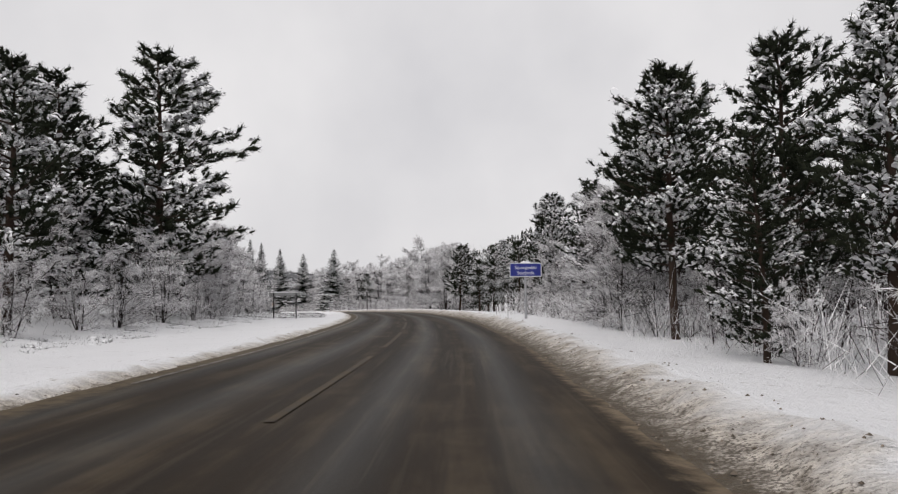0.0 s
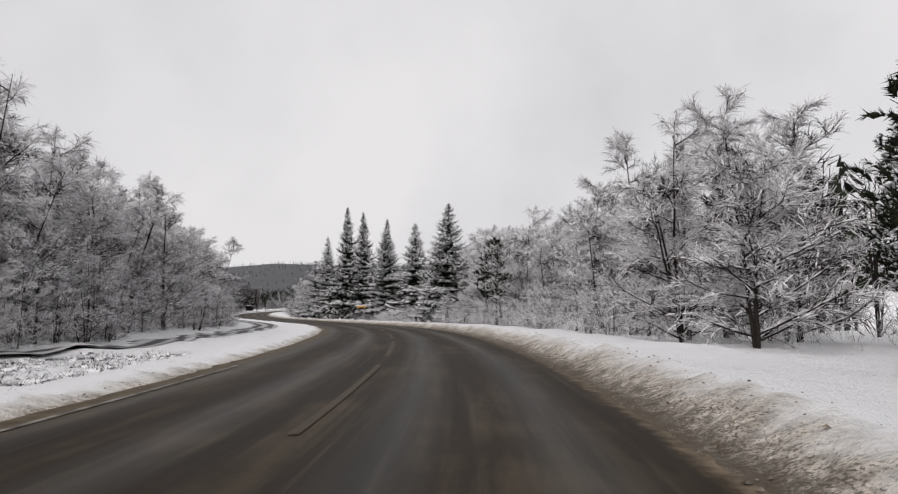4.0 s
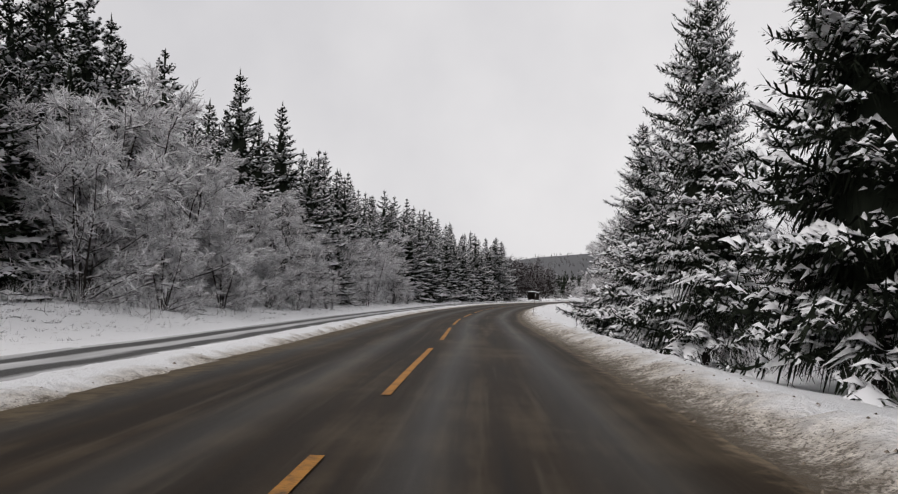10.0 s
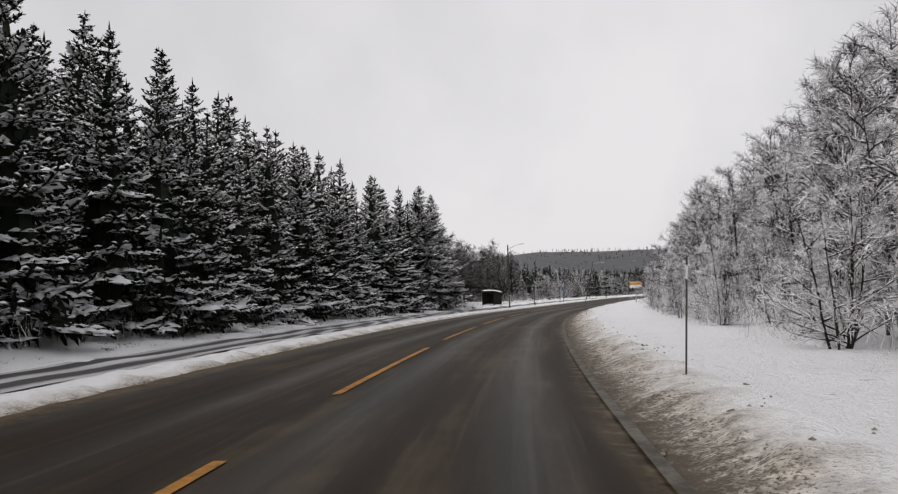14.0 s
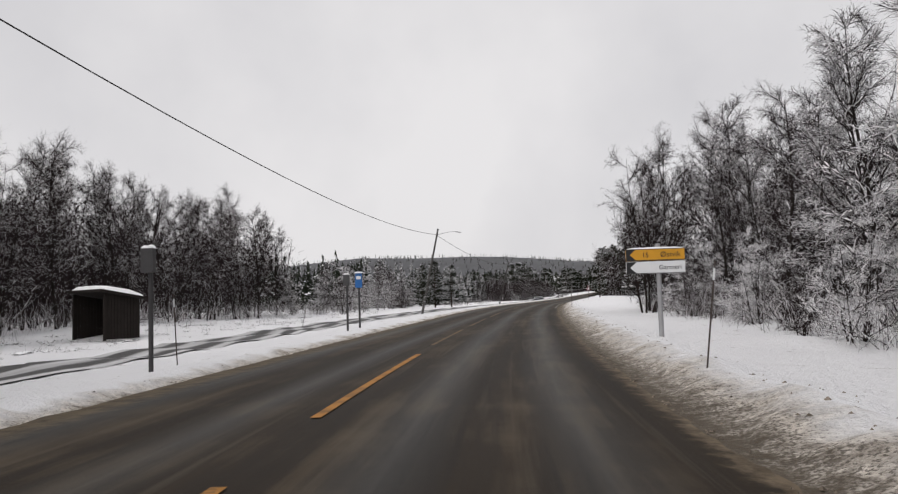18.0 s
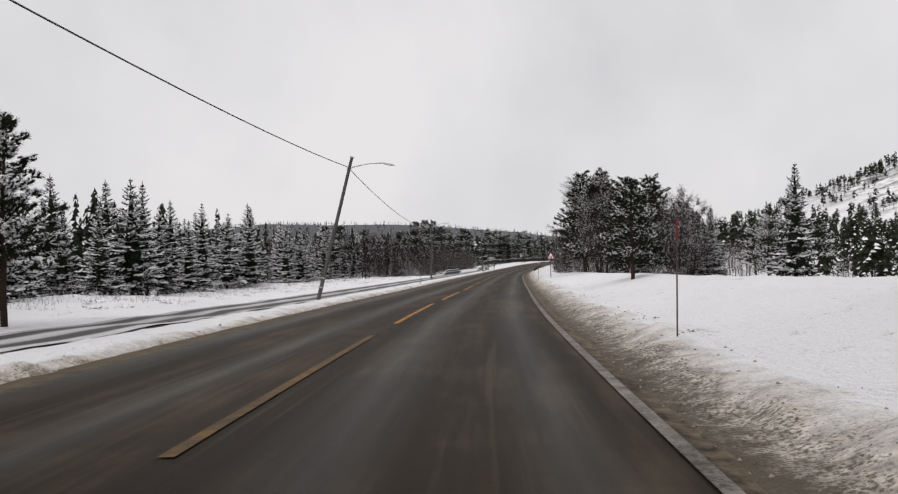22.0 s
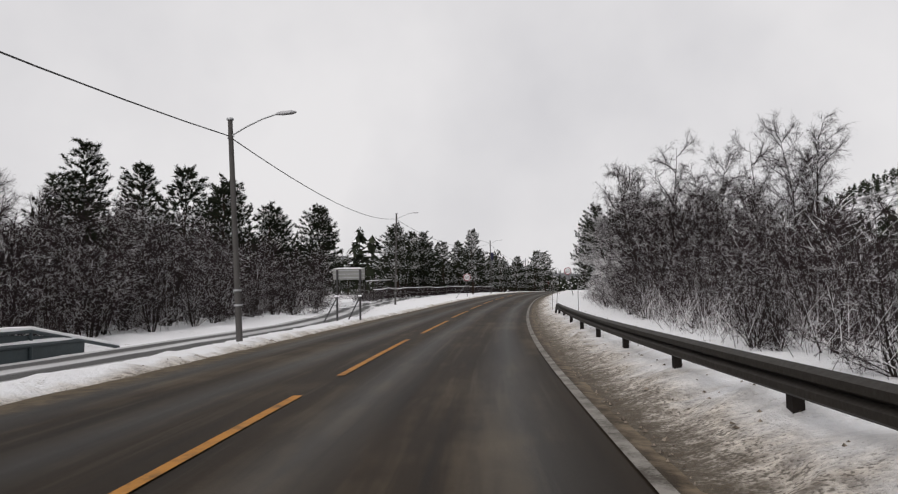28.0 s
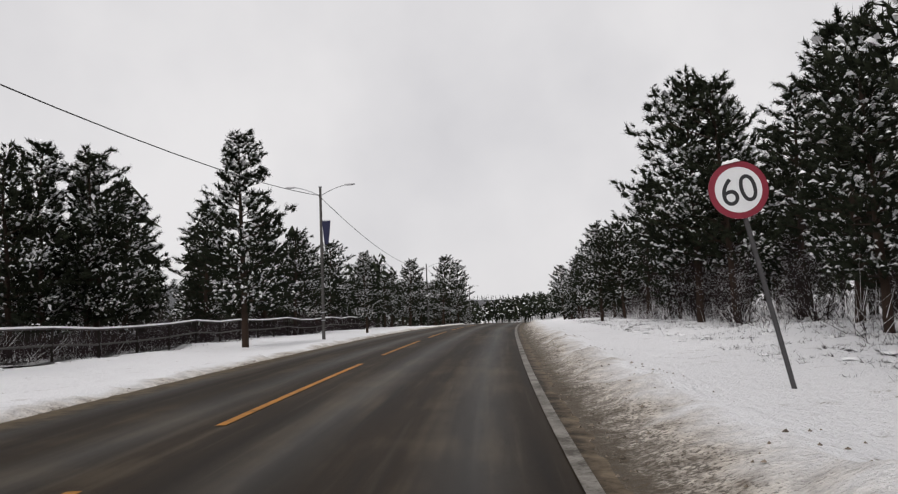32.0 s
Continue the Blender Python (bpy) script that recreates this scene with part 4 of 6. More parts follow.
KINDS = {
    "spruce": [spruce_meshes(i + 1, sl, hv, thick=1.2) for i, (sl, hv) in enumerate(((0.23, 1.2), (0.255, 1.1), (0.215, 1.25), (0.27, 1.15)))],
    "big_spruce": [spruce_meshes(i + 5, sl, hv, 40, 10, 22, 0.7, 0.40, 0.3) for i, (sl, hv) in enumerate(((0.27, 0.5), (0.30, 0.42)))],
    "dark_spruce": [spruce_meshes(i + 11, sl, hv, 46, 11, 20, 0.8, 0.46, 0.25) for i, (sl, hv) in enumerate(((0.27, 0.22), (0.31, 0.17)))],
    "pine": [pine_meshes(i + 21, b, w, c, h) for i, (b, w, c, h) in enumerate(((0.26, 0.27, 56, 0.55), (0.14, 0.29, 62, 0.5), (0.36, 0.26, 50, 0.6), (0.08, 0.25, 62, 0.55)))],
    "grey_birch": [broadleaf_meshes(i + 81, st, sp, 0.5, f, 18, 28, 0.010, 0.9, 0.5, 0.2) for i, (st, sp, f) in enumerate(((1, 0.28, 0.1), (3, 0.32, 0.06)))],
    "dark_pine": [pine_meshes(i + 31, b, w, c, h) for i, (b, w, c, h) in enumerate(((0.22, 0.31, 66, 0.17), (0.10, 0.28, 70, 0.20), (0.15, 0.24, 64, 0.16)))],
    "birch": [broadleaf_meshes(i + 41, st, sp, 0.92, f, 20, 26, 0.0125) for i, (st, sp, f) in enumerate(((1, 0.27, 0.06), (2, 0.30, 0.05), (3, 0.32, 0.04)))],
    "thin_birch": [broadleaf_meshes(i + 51, st, sp, 0.13, f, 20, 30, 0.0072, 1.15, 0.3, 0.35) for i, (st, sp, f) in enumerate(((1, 0.30, 0.20), (4, 0.38, 0.14), (1, 0.27, 0.15), (2, 0.30, 0.2)))],
    "shrub": [broadleaf_meshes(i + 61, 6, 0.44, 0.90, 0.02, 20, 22, 0.012, 0.45) for i in range(3)],
    "white_bush": [broadleaf_meshes(91, 6, 0.40, 0.99, 0.02, 24, 30, 0.020, 0.6, 1.0)],
    "brown_shrub": [broadleaf_meshes(i + 71, 6, 0.42, 0.11, 0.02, 20, 24, 0.010, 0.7, 0.45) for i in range(3)],
}
LABELS = {
    "spruce": ("dark green spruce with snow lying on its drooping branches", "spruce tree"),
    "big_spruce": ("tall dense spruce with snow along its drooping branches", "spruce tree"),
    "dark_spruce": ("near-black spruce with a little snow on its branches", "spruce tree"),
    "pine": ("pine with snow cushions on its needle clumps", "pine tree"),
    "dark_pine": ("dark green pine with a thin dusting of snow", "pine tree"),
    "birch": ("leafless birch white with frost and snow", "birch tree"),
    "white_bush": ("tall wide leafless bush thick with hoar frost", "bush"),
    "grey_birch": ("leafless grey birch half covered in frost", "birch tree"),
    "thin_birch": ("bare grey-brown alder with thin snow on the twigs", "alder tree"),
    "shrub": ("leafless alder bush covered in frost and snow", "bush"),
    "brown_shrub": ("leafless brown willow bush with a little snow", "bush"),
}
NAMES = {"spruce": "spruce", "big_spruce": "spruce", "dark_spruce": "spruce", "pine": "pine", "dark_pine": "pine", "birch": "birch", "thin_birch": "alder", "grey_birch": "birch", "shrub": "bush", "white_bush": "bush", "brown_shrub": "willow_bush"}
PROTO = {}
rt = random.Random(7)


def plant_at(kind, place, h, variant=None, lean=0.0, wide=1.0):
    v = rt.randrange(len(KINDS[kind])) if variant is None else variant
    k = h / 10.0
    q = Euler((radians(rt.uniform(-1.5, 1.5) + lean), radians(rt.uniform(-1.5, 1.5)), rt.uniform(0, 6.283)))
    m = Matrix.LocRotScale(place, q, (k * wide, k * wide, k))
    if (kind, v) in PROTO:
        ob = copy_thing(PROTO[kind, v], m)
    else:
        ob = new(NAMES[kind])
        lab, cat = LABELS[kind]
        tagged(ob, lab, cat, "roadside " + cat + "s")
        for name, me in KINDS[kind][v]:
            o = new(name, me)
            o.parent = ob
            if name != "trunk":
                tagged(o, kind="stuff")
        PROTO[kind, v] = ob
        ob.matrix_basis = m
        return ob
    ob.location, ob.rotation_euler, ob.scale = place, q, (k * wide, k * wide, k)
    return ob


def plant(kind, s, d, h, variant=None, lean=0.0, wide=1.0):
    p = spot(s, d)
    p.z -= 0.05
    return plant_at(kind, p, h, variant, lean, wide)


# ---- materials of the small things ----
BLUE = plain("blue_sign_sheet", (0.012, 0.022, 0.20), 0.45, 0, 0.15, 3.0, 0.05)
YELLOW = plain("yellow_sign_sheet", (0.62, 0.30, 0.015), 0.45, 0, 0.15, 3.0, 0.05)
WHITE = plain("white_sign_sheet", (0.72, 0.73, 0.74), 0.5, 0, 0.1, 3.0, 0.05)
BLACK = plain("black_sign_sheet", (0.014, 0.014, 0.016), 0.5, 0, 0.2, 3.0, 0.05)
RED = plain("red_sign_sheet", (0.21, 0.010, 0.028), 0.45, 0, 0.15, 3.0, 0.05)
BUS_BLUE = plain("bus_stop_blue", (0.010, 0.11, 0.34), 0.45, 0, 0.15, 3.0, 0.05)
POST = plain("grey_sign_post", (0.34, 0.34, 0.35), 0.55, 0.3, 0.2, 5.0, 0.1)
DARK_POST = plain("dark_sign_post", (0.05, 0.048, 0.05), 0.6, 0.1, 0.3, 5.0, 0.1)
STAKE = plain("dark_snow_stake", (0.06, 0.045, 0.04), 0.7, 0, 0.3, 8.0, 0.2)
STAKE_RED = plain("dull_red_reflector_sleeve", (0.16, 0.012, 0.018), 0.6, 0, 0.3, 8.0, 0.1)
BROWN_WOOD = plain("tarred_wood", (0.020, 0.016, 0.014), 0.8, 0, 0.35, 4.0, 0.4, 0.15)
RAIL_STEEL = plain("dirty_guard_rail", (0.024, 0.020, 0.016), 0.65, 0.1, 0.45, 2.5, 0.3, 0.25)
TEAL = plain("blue_grey_railing_paint", (0.032, 0.047, 0.052), 0.55, 0.1, 0.3, 3.0, 0.15)
ALU = plain("plain_aluminium_sheet", (0.26, 0.26, 0.25), 0.5, 0.4, 0.2, 3.0, 0.1)
STONE = plain("dark_wall_stone", (0.06, 0.057, 0.055), 0.85, 0, 0.45, 2.0, 0.6)
BANNER = plain("navy_banner_cloth", (0.012, 0.014, 0.05), 0.8, 0, 0.2, 6.0, 0.2)


def placed(root, s, d, turn=0.0, lean=0.0, pitch=0.0, sink=0.0):
    """Stands a thing on the ground at s, d, its face to the oncoming lane."""
    p = spot(s, d)
    p.z -= sink
    root.matrix_basis = Matrix.LocRotScale(p, Euler((radians(pitch), radians(lean), heading(s) + radians(turn))), None)
    return root


def outline(w, h, r=0.05, z0=0.0, n=4):
    """A rounded rectangle in x and z, centred in x."""
    pts = []
    for cx, cz, a0 in ((w / 2 - r, z0 + r, -90), (w / 2 - r, z0 + h - r, 0), (-w / 2 + r, z0 + h - r, 90), (-w / 2 + r, z0 + r, 180)):
        for k in range(n + 1):
            a = radians(a0 + 90 * k / n)
            pts.append((cx + r * math.cos(a), cz + r * math.sin(a)))
    return pts


def slab(pts, y0, y1):
    """A sheet of that outline from y0 (front) to y1 (back)."""
    g = Geo()
    n = len(pts)
    g.v = [(x, y0, z) for x, z in pts] + [(x, y1, z) for x, z in pts]
    g.f = [tuple(range(n)), tuple(range(2 * n - 1, n - 1, -1))] + [(i, i + n, (i + 1) % n + n, (i + 1) % n) for i in range(n)]
    return g


def disc(r, z, n=40):
    return [(r * math.cos(6.2832 * k / n), z + r * math.sin(6.2832 * k / n)) for k in range(n)]


def lettering(text, size, x, z, y, mat, parent, align="CENTER", squeeze=1.0):
    """Flat words on a sign, in the built-in font."""
    cu = bpy.data.curves.new("words", "FONT")
    cu.body, cu.size, cu.align_x = text, size, align
    cu.extrude = 0.002
    ob = bpy.data.objects.new("words", cu)
    scene.collection.objects.link(ob)
    bpy.context.view_layer.update()
    me = bpy.data.meshes.new_from_object(ob.evaluated_get(bpy.context.evaluated_depsgraph_get()))
    bpy.data.objects.remove(ob)
    me.transform(Matrix.Translation((x, y, z)) @ Euler((radians(90), 0, 0)).to_matrix().to_4x4() @ Matrix.Diagonal((squeeze, 1, 1, 1)))
    me.materials.clear()
    me.materials.append(mat)
    return part("lettering", me, mat, parent)


def lump(x0, x1, y, z, depth, h, seed=0, n=9):
    """A rounded ridge of snow lying along x."""
    r = random.Random(seed)
    g = Geo()
    prof = [(-0.5, 0.0), (-0.46, 0.55), (-0.2, 0.95), (0.2, 1.0), (0.46, 0.5), (0.5, 0.0)]
    rowz = []
    for i in range(n):
        u = i / (n - 1)
        k = (1 - abs(2 * u - 1) ** 6) * r.uniform(0.75, 1.1) + 0.02
        rowz.append([(x0 + (x1 - x0) * u, y + a * depth * (0.8 + 0.2 * k), z - 0.004 + b * h * k) for a, b in prof])
    for i in range(n - 1):
        for j in range(len(prof) - 1):
            g.face(rowz[i][j], rowz[i + 1][j], rowz[i + 1][j + 1], rowz[i][j + 1])
        g.face(rowz[i][-1], rowz[i + 1][-1], rowz[i + 1][0], rowz[i][0])
    g.face(*rowz[0])
    g.face(*reversed(rowz[-1]))
    return g


def pole(x, y, z0, z1, r, sides=10):
    g = Geo()
    g.tube([(x, y, z0), (x, y, z1)], (r, r), sides)
    return g


def bar(a, b, r, sides=8):
    g = Geo()
    g.tube([a, b], (r, r), sides)
    return g


# ---- lamp posts and their cable ----
def lamp_post(s, d, h, lean=0.0, double=False):
    root = tagged(new("street_lamp"), "leaning grey wooden lamp post with one arm" if abs(lean) > 5 else "tall lamp post with two arms and a banner" if double else "grey wooden lamp post with one curved arm",
                  "street lamp", "lamp posts along the road")
    g = Geo()
    g.tube([(0, 0, -0.3), (0, 0, h * 0.5), (0, 0, h)], (0.09, 0.078, 0.065), 12)
    part("pole", g, GREY_WOOD, root)
    part("cap", pole(0, 0, h - 0.002, h + 0.05, 0.10), STEEL, root)
    for sg in (1, -1) if double else (1,):
        g = Geo()
        g.tube([(0.05 * sg, 0, h - 0.42), (0.45 * sg, 0, h - 0.22), (0.9 * sg, 0, h - 0.04), (1.3 * sg, 0, h + 0.06)], (0.025,) * 4, 8)
        part("arm", g, STEEL, root)
        g = Geo()
        x0 = 1.3 * sg
        for k, (u, w, t) in enumerate(((0, 0.05, 0.04), (0.15, 0.10, 0.075), (0.42, 0.11, 0.07), (0.55, 0.05, 0.035))):
            z = h + 0.06 + 0.03 * u
            ringp = [(x0 + u * sg, a * w, z + b * t) for a, b in ((-1, -0.4), (1, -0.4), (0.8, 0.6), (-0.8, 0.6))]
            if k:
                for q in range(4):
                    g.face(prev[q], prev[(q + 1) % 4], ringp[(q + 1) % 4], ringp[q])
            else:
                g.face(*reversed(ringp))
            prev = ringp
        g.face(*prev)
        part("lamp_head", g, POST, root, "grey lamp head with snow on top")
        part("snow", lump(x0 + 0.08 * sg, x0 + 0.5 * sg, 0, h + 0.11, 0.15, 0.035, 3), SNOW_CAP, root)
    for z in (0.95, 1.35):
        part("clamp", pole(0, 0, z, z + 0.05, 0.118), STEEL, root)
    part("bracket", bar((-0.09, 0, h - 0.5), (0.09, 0, h - 0.45), 0.03), STEEL, root)
    if double:
        part("banner_rod", bar((0, 0, h - 1.75), (0.5, 0, h - 1.75), 0.015), STEEL, root)
        part("banner", slab([(0.06, h - 1.78), (0.5, h - 1.78), (0.45, h - 2.35), (0.36, h - 3.0), (0.16, h - 3.0), (0.1, h - 2.4)], -0.012, 0.012), BANNER, root, "dark blue hanging cloth banner")
    return placed(root, s, d, 0, lean, 0.0, 0.4 if 430 < s < 450 else 0.15 if 485 < s < 495 else 0.0)


POSTS = ((342.6, -6.6, 6.95, 0, False), (392.3, -6.65, 6.7, 12.3, False), (439.8, -5.5, 6.6, 14.2, False), (489.2, -6.15, 6.1, 1.8, False),
         (540.7, -4.3, 6.05, -2.6, False), (582.8, -7.65, 7.55, 1.5, False), (634.5, -6.2, 7.9, 0, True), (684, -7.5, 7.2, 0, False), (735, -7.5, 7.2, 1, False))
SAGS = (0.85, 0.7, 0.75, 1.2, 0.7, 1.3, 1.0, 0.9)
tips = []
for s, d, h, lean, double in POSTS:
    ob = lamp_post(s, d, h, lean, double)
    tips.append(ob.matrix_basis @ Vector((-0.09, 0, h - 0.42)))
for a, b, sag in zip(tips[:-1], tips[1:], SAGS):
    g = Geo()
    n = 18
    g.tube([a.lerp(b, k / n) - Vector((0, 0, sag * 4 * (k / n) * (1 - k / n))) for k in range(n + 1)], [0.016] * (n + 1), 5)
    cable = tagged(new("overhead_cable", g.mesh("overhead_cable", CABLE)), "black cable sagging between two lamp posts", "cable", "cables between lamp posts")


# ---- signs ----
def place_sign():
    root = tagged(new("place_name_sign"), "blue place-name sign on a grey post, snow on top", "road sign")
    part("post", pole(0, 0.12, -0.4, 2.95, 0.075, 14), POST, root)
    part("rim", slab(outline(1.78, 0.76, 0.05, 2.3), 0.0, 0.02), WHITE, root)
    face = part("panel", slab(outline(1.70, 0.68, 0.04, 2.34), -0.006, 0.004), BLUE, root)
    lettering("Stuorgiedde", 0.25, 0, 2.72, -0.008, WHITE, face)
    lettering("Storjorda", 0.25, 0, 2.43, -0.008, WHITE, face)
    part("snow", lump(-0.3, 0.32, 0.03, 3.05, 0.12, 0.10, 5), SNOW_CAP, root)
    for z in (2.45, 2.9):
        part("clamp", slab(outline(0.3, 0.05, 0.01, z), 0.021, 0.12), STEEL, root)
    return placed(root, 41.7, 6.7, 2, 0)


def direction_sign():
    root = tagged(new("direction_sign"), "yellow and white direction sign with arrow tips on a post", "road sign")
    part("post", pole(0.1, 0.11, -0.4, 2.6, 0.07, 14), POST, root)

    def board(z, mat, name):
        p = part(name, slab(outline(1.62, 0.34, 0.02, z), 0.0, 0.025), mat, root)
        part("arrow_tip", slab([(-0.80, z + 0.01), (-0.52, z + 0.01), (-0.70, z + 0.17), (-0.52, z + 0.33), (-0.80, z + 0.33)], -0.005, 0.001), BLACK, p)
        return p

    y = board(2.12, YELLOW, "yellow_board")
    part("rim", slab(outline(1.62, 0.02, 0.005, 2.125), -0.006, -0.001), BLACK, y)
    part("rim", slab(outline(1.62, 0.02, 0.005, 2.435), -0.006, -0.001), BLACK, y)
    lettering("15", 0.19, -0.27, 2.22, -0.006, BLACK, y)
    lettering("Østvik", 0.21, 0.42, 2.22, -0.006, BLACK, y)
    w = board(1.76, WHITE, "white_board")
    part("rim", slab(outline(1.62, 0.015, 0.005, 1.765), -0.006, -0.001), BLACK, w)
    lettering("Gartneri", 0.18, 0.40, 1.87, -0.006, BLACK, w)
    part("snow", lump(-0.8, 0.8, 0.012, 2.455, 0.07, 0.05, 6, 14), SNOW_CAP, root)
    return placed(root, 355.0, 6.0, 3, 0)


def work_sign():
    root = tagged(new("roadside_board"), "low yellow board on two braced posts, snow on the post tops", "road sign")
    for x in (-0.46, 0.46):
        part("post", pole(x, 0.06, -0.3, 1.95, 0.05), POST, root)
        part("post_band", pole(x, 0.06, 1.05, 1.35, 0.053), plain("faded_violet_band", (0.30, 0.22, 0.27), 0.6), root)
        part("snow", lump(x - 0.15, x + 0.15, 0.05, 1.94, 0.2, 0.15, int(9 + x * 3)), SNOW_CAP, root)
        part("snow", lump(x - 0.09, x + 0.09, 0.0, 1.13, 0.12, 0.07, int(4 + x * 3)), SNOW_CAP, root)
    panel = part("panel", slab(outline(1.15, 0.31, 0.02, 1.68), 0.0, 0.02), YELLOW, root)
    part("snow", lump(-0.3, 0.3, 0.01, 1.90, 0.06, 0.05, 2), SNOW_CAP, panel)
    for k, (x, w) in enumerate(((-0.33, 0.03), (-0.16, 0.12), (0.0, 0.10), (0.14, 0.13), (0.30, 0.12))):
        part("mark", slab(outline(w, 0.07, 0.01, 1.72), -0.004, 0.001), BLACK, panel).location.x = x
    part("brace", bar((-0.46, 0.0, 1.1), (-0.78, -0.5, -0.1), 0.022), DARK_POST, root)
    part("brace", bar((0.44, 0.0, 1.1), (-0.30, -0.6, -0.1), 0.026), POST, root)
    return placed(root, 174.2, 6.42, 0, 0)


def speed_sign(s, d, zc, turn, lean, brace):
    root = tagged(new("speed_limit_sign"), "round 60 speed sign with a red rim, braced post" if brace else "round 60 speed sign, red rim, leaning post", "road sign", "speed limit signs")
    part("post", pole(0, 0.05, -0.35, zc + 0.3, 0.035), DARK_POST, root)
    rim = part("rim", slab(disc(0.40, zc), 0.0, 0.015), RED, root)
    face = part("face", slab(disc(0.315, zc), -0.006, 0.002), WHITE, rim)
    lettering("60", 0.54, 0, zc - 0.19, -0.008, BLACK, rim, squeeze=0.95)
    part("snow", lump(-0.13, 0.13, 0.008, zc + 0.385, 0.06, 0.05, 8), SNOW_CAP, root)
    part("clamp", slab(outline(0.2, 0.05, 0.01, zc - 0.2), 0.015, 0.07), STEEL, root)
    if brace:
        part("brace", bar((-0.02, 0.05, zc - 0.55), (-1.25, 0.0, -0.15), 0.03), POST, root, "pale slanting brace")
    return placed(root, s, d, turn, lean)


def warning_sign():
    root = tagged(new("warning_sign"), "triangular warning sign with a red border on a dark post", "road sign")
    part("post", pole(0, 0.05, -0.35, 2.15, 0.035), DARK_POST, root)

    def tri(w, zb):
        h = w * 0.87
        return [(-w / 2, zb), (w / 2, zb), (w / 2 - 0.03, zb + 0.06), (0.03, zb + h), (-0.03, zb + h), (-w / 2 + 0.03, zb + 0.06)]

    part("rim", slab(tri(0.82, 1.72), 0.0, 0.015), RED, root)
    part("face", slab(tri(0.56, 1.80), -0.006, 0.002), WHITE, root)
    for x, k in ((-0.07, 1.0), (0.08, 0.85)):
        part("symbol", slab([(x - 0.035, 1.83), (x + 0.035, 1.83), (x + 0.045, 1.83 + 0.14 * k), (x, 1.83 + 0.24 * k), (x - 0.045, 1.83 + 0.14 * k)], -0.010, -0.005), BLACK, root)
    return placed(root, 480.3, 6.2, -4, 1)


def blank_board(s, d, w, h, z, label, turn, braces):
    """A sign seen from behind: a ribbed sheet on two posts."""
    root = tagged(new("sign_back"), label, "road sign")
    part("sheet", slab(outline(w, h, 0.02, z), 0.0, 0.012), ALU, root)
    for k in range(3):
        part("rib", slab(outline(w * 0.98, 0.03, 0.008, z + h * (0.15 + 0.33 * k)), -0.03, 0.0), STEEL, root)
    for x in (-w * 0.36, w * 0.36):
        part("post", pole(x, -0.06, -0.4, z + h * 0.9, 0.045), DARK_POST, root)
        if braces:
            part("snow", lump(x - 0.09, x + 0.09, -0.1, 1.0, 0.14, 0.07, int(5 + 3 * x)), SNOW_CAP, root)
            part("brace", bar((x, -0.06, 1.0), (x - 0.45, -0.75, -0.15), 0.03), DARK_POST, root)
    part("snow", lump(-w / 2, w / 2, 0.0, z + h - 0.004, 0.07, 0.06, 7, 12), SNOW_CAP, root)
    return placed(root, s, d, turn, 0)


place_sign()
direction_sign()
work_sign()
speed_sign(603.0, -4.3, 2.12, 4, 0, True)
speed_sign(606.2, 6.95, 2.75, -2, -11, False)
warning_sign()
blank_board(56.0, -8.2, 2.2, 0.24, 1.62, "grey board on two posts seen from behind, snow on top", 12, False)
blank_board(554.2, -4.3, 1.45, 0.5, 1.75, "back of a grey sign on two braced posts with snow", 0, True)


def bus_post(s, d, blue):
    root = tagged(new("bus_stop_post"), "blue bus stop sign on a dark post" if blue else "dark post with a small snow-topped box sign", "bus stop sign", "posts at the bus stop")
    part("post", pole(0, 0, -0.35, 2.35, 0.045), DARK_POST, root)
    if blue:
        p = part("panel", slab(outline(0.30, 0.62, 0.03, 1.76), -0.075, -0.05), BUS_BLUE, root)
        part("symbol", slab(outline(0.2, 0.14, 0.03, 2.12), -0.08, -0.074), WHITE, p)
        part("snow", lump(-0.2, 0.2, -0.06, 2.39, 0.12, 0.07, 3), SNOW_CAP, root)
    else:
        g = Geo()
        g.box((0, -0.1, 2.1), (0.24, 0.14, 0.46))
        part("box", g, DARK_POST, root)
        part("snow", lump(-0.13, 0.13, -0.09, 2.33, 0.18, 0.07, 4), SNOW_CAP, root)
    return placed(root, s, d, 0, 0)


bus_post(347.2, -4.72, False)
bus_post(364.3, -5.1, False)
bus_post(365.4, -4.85, True)


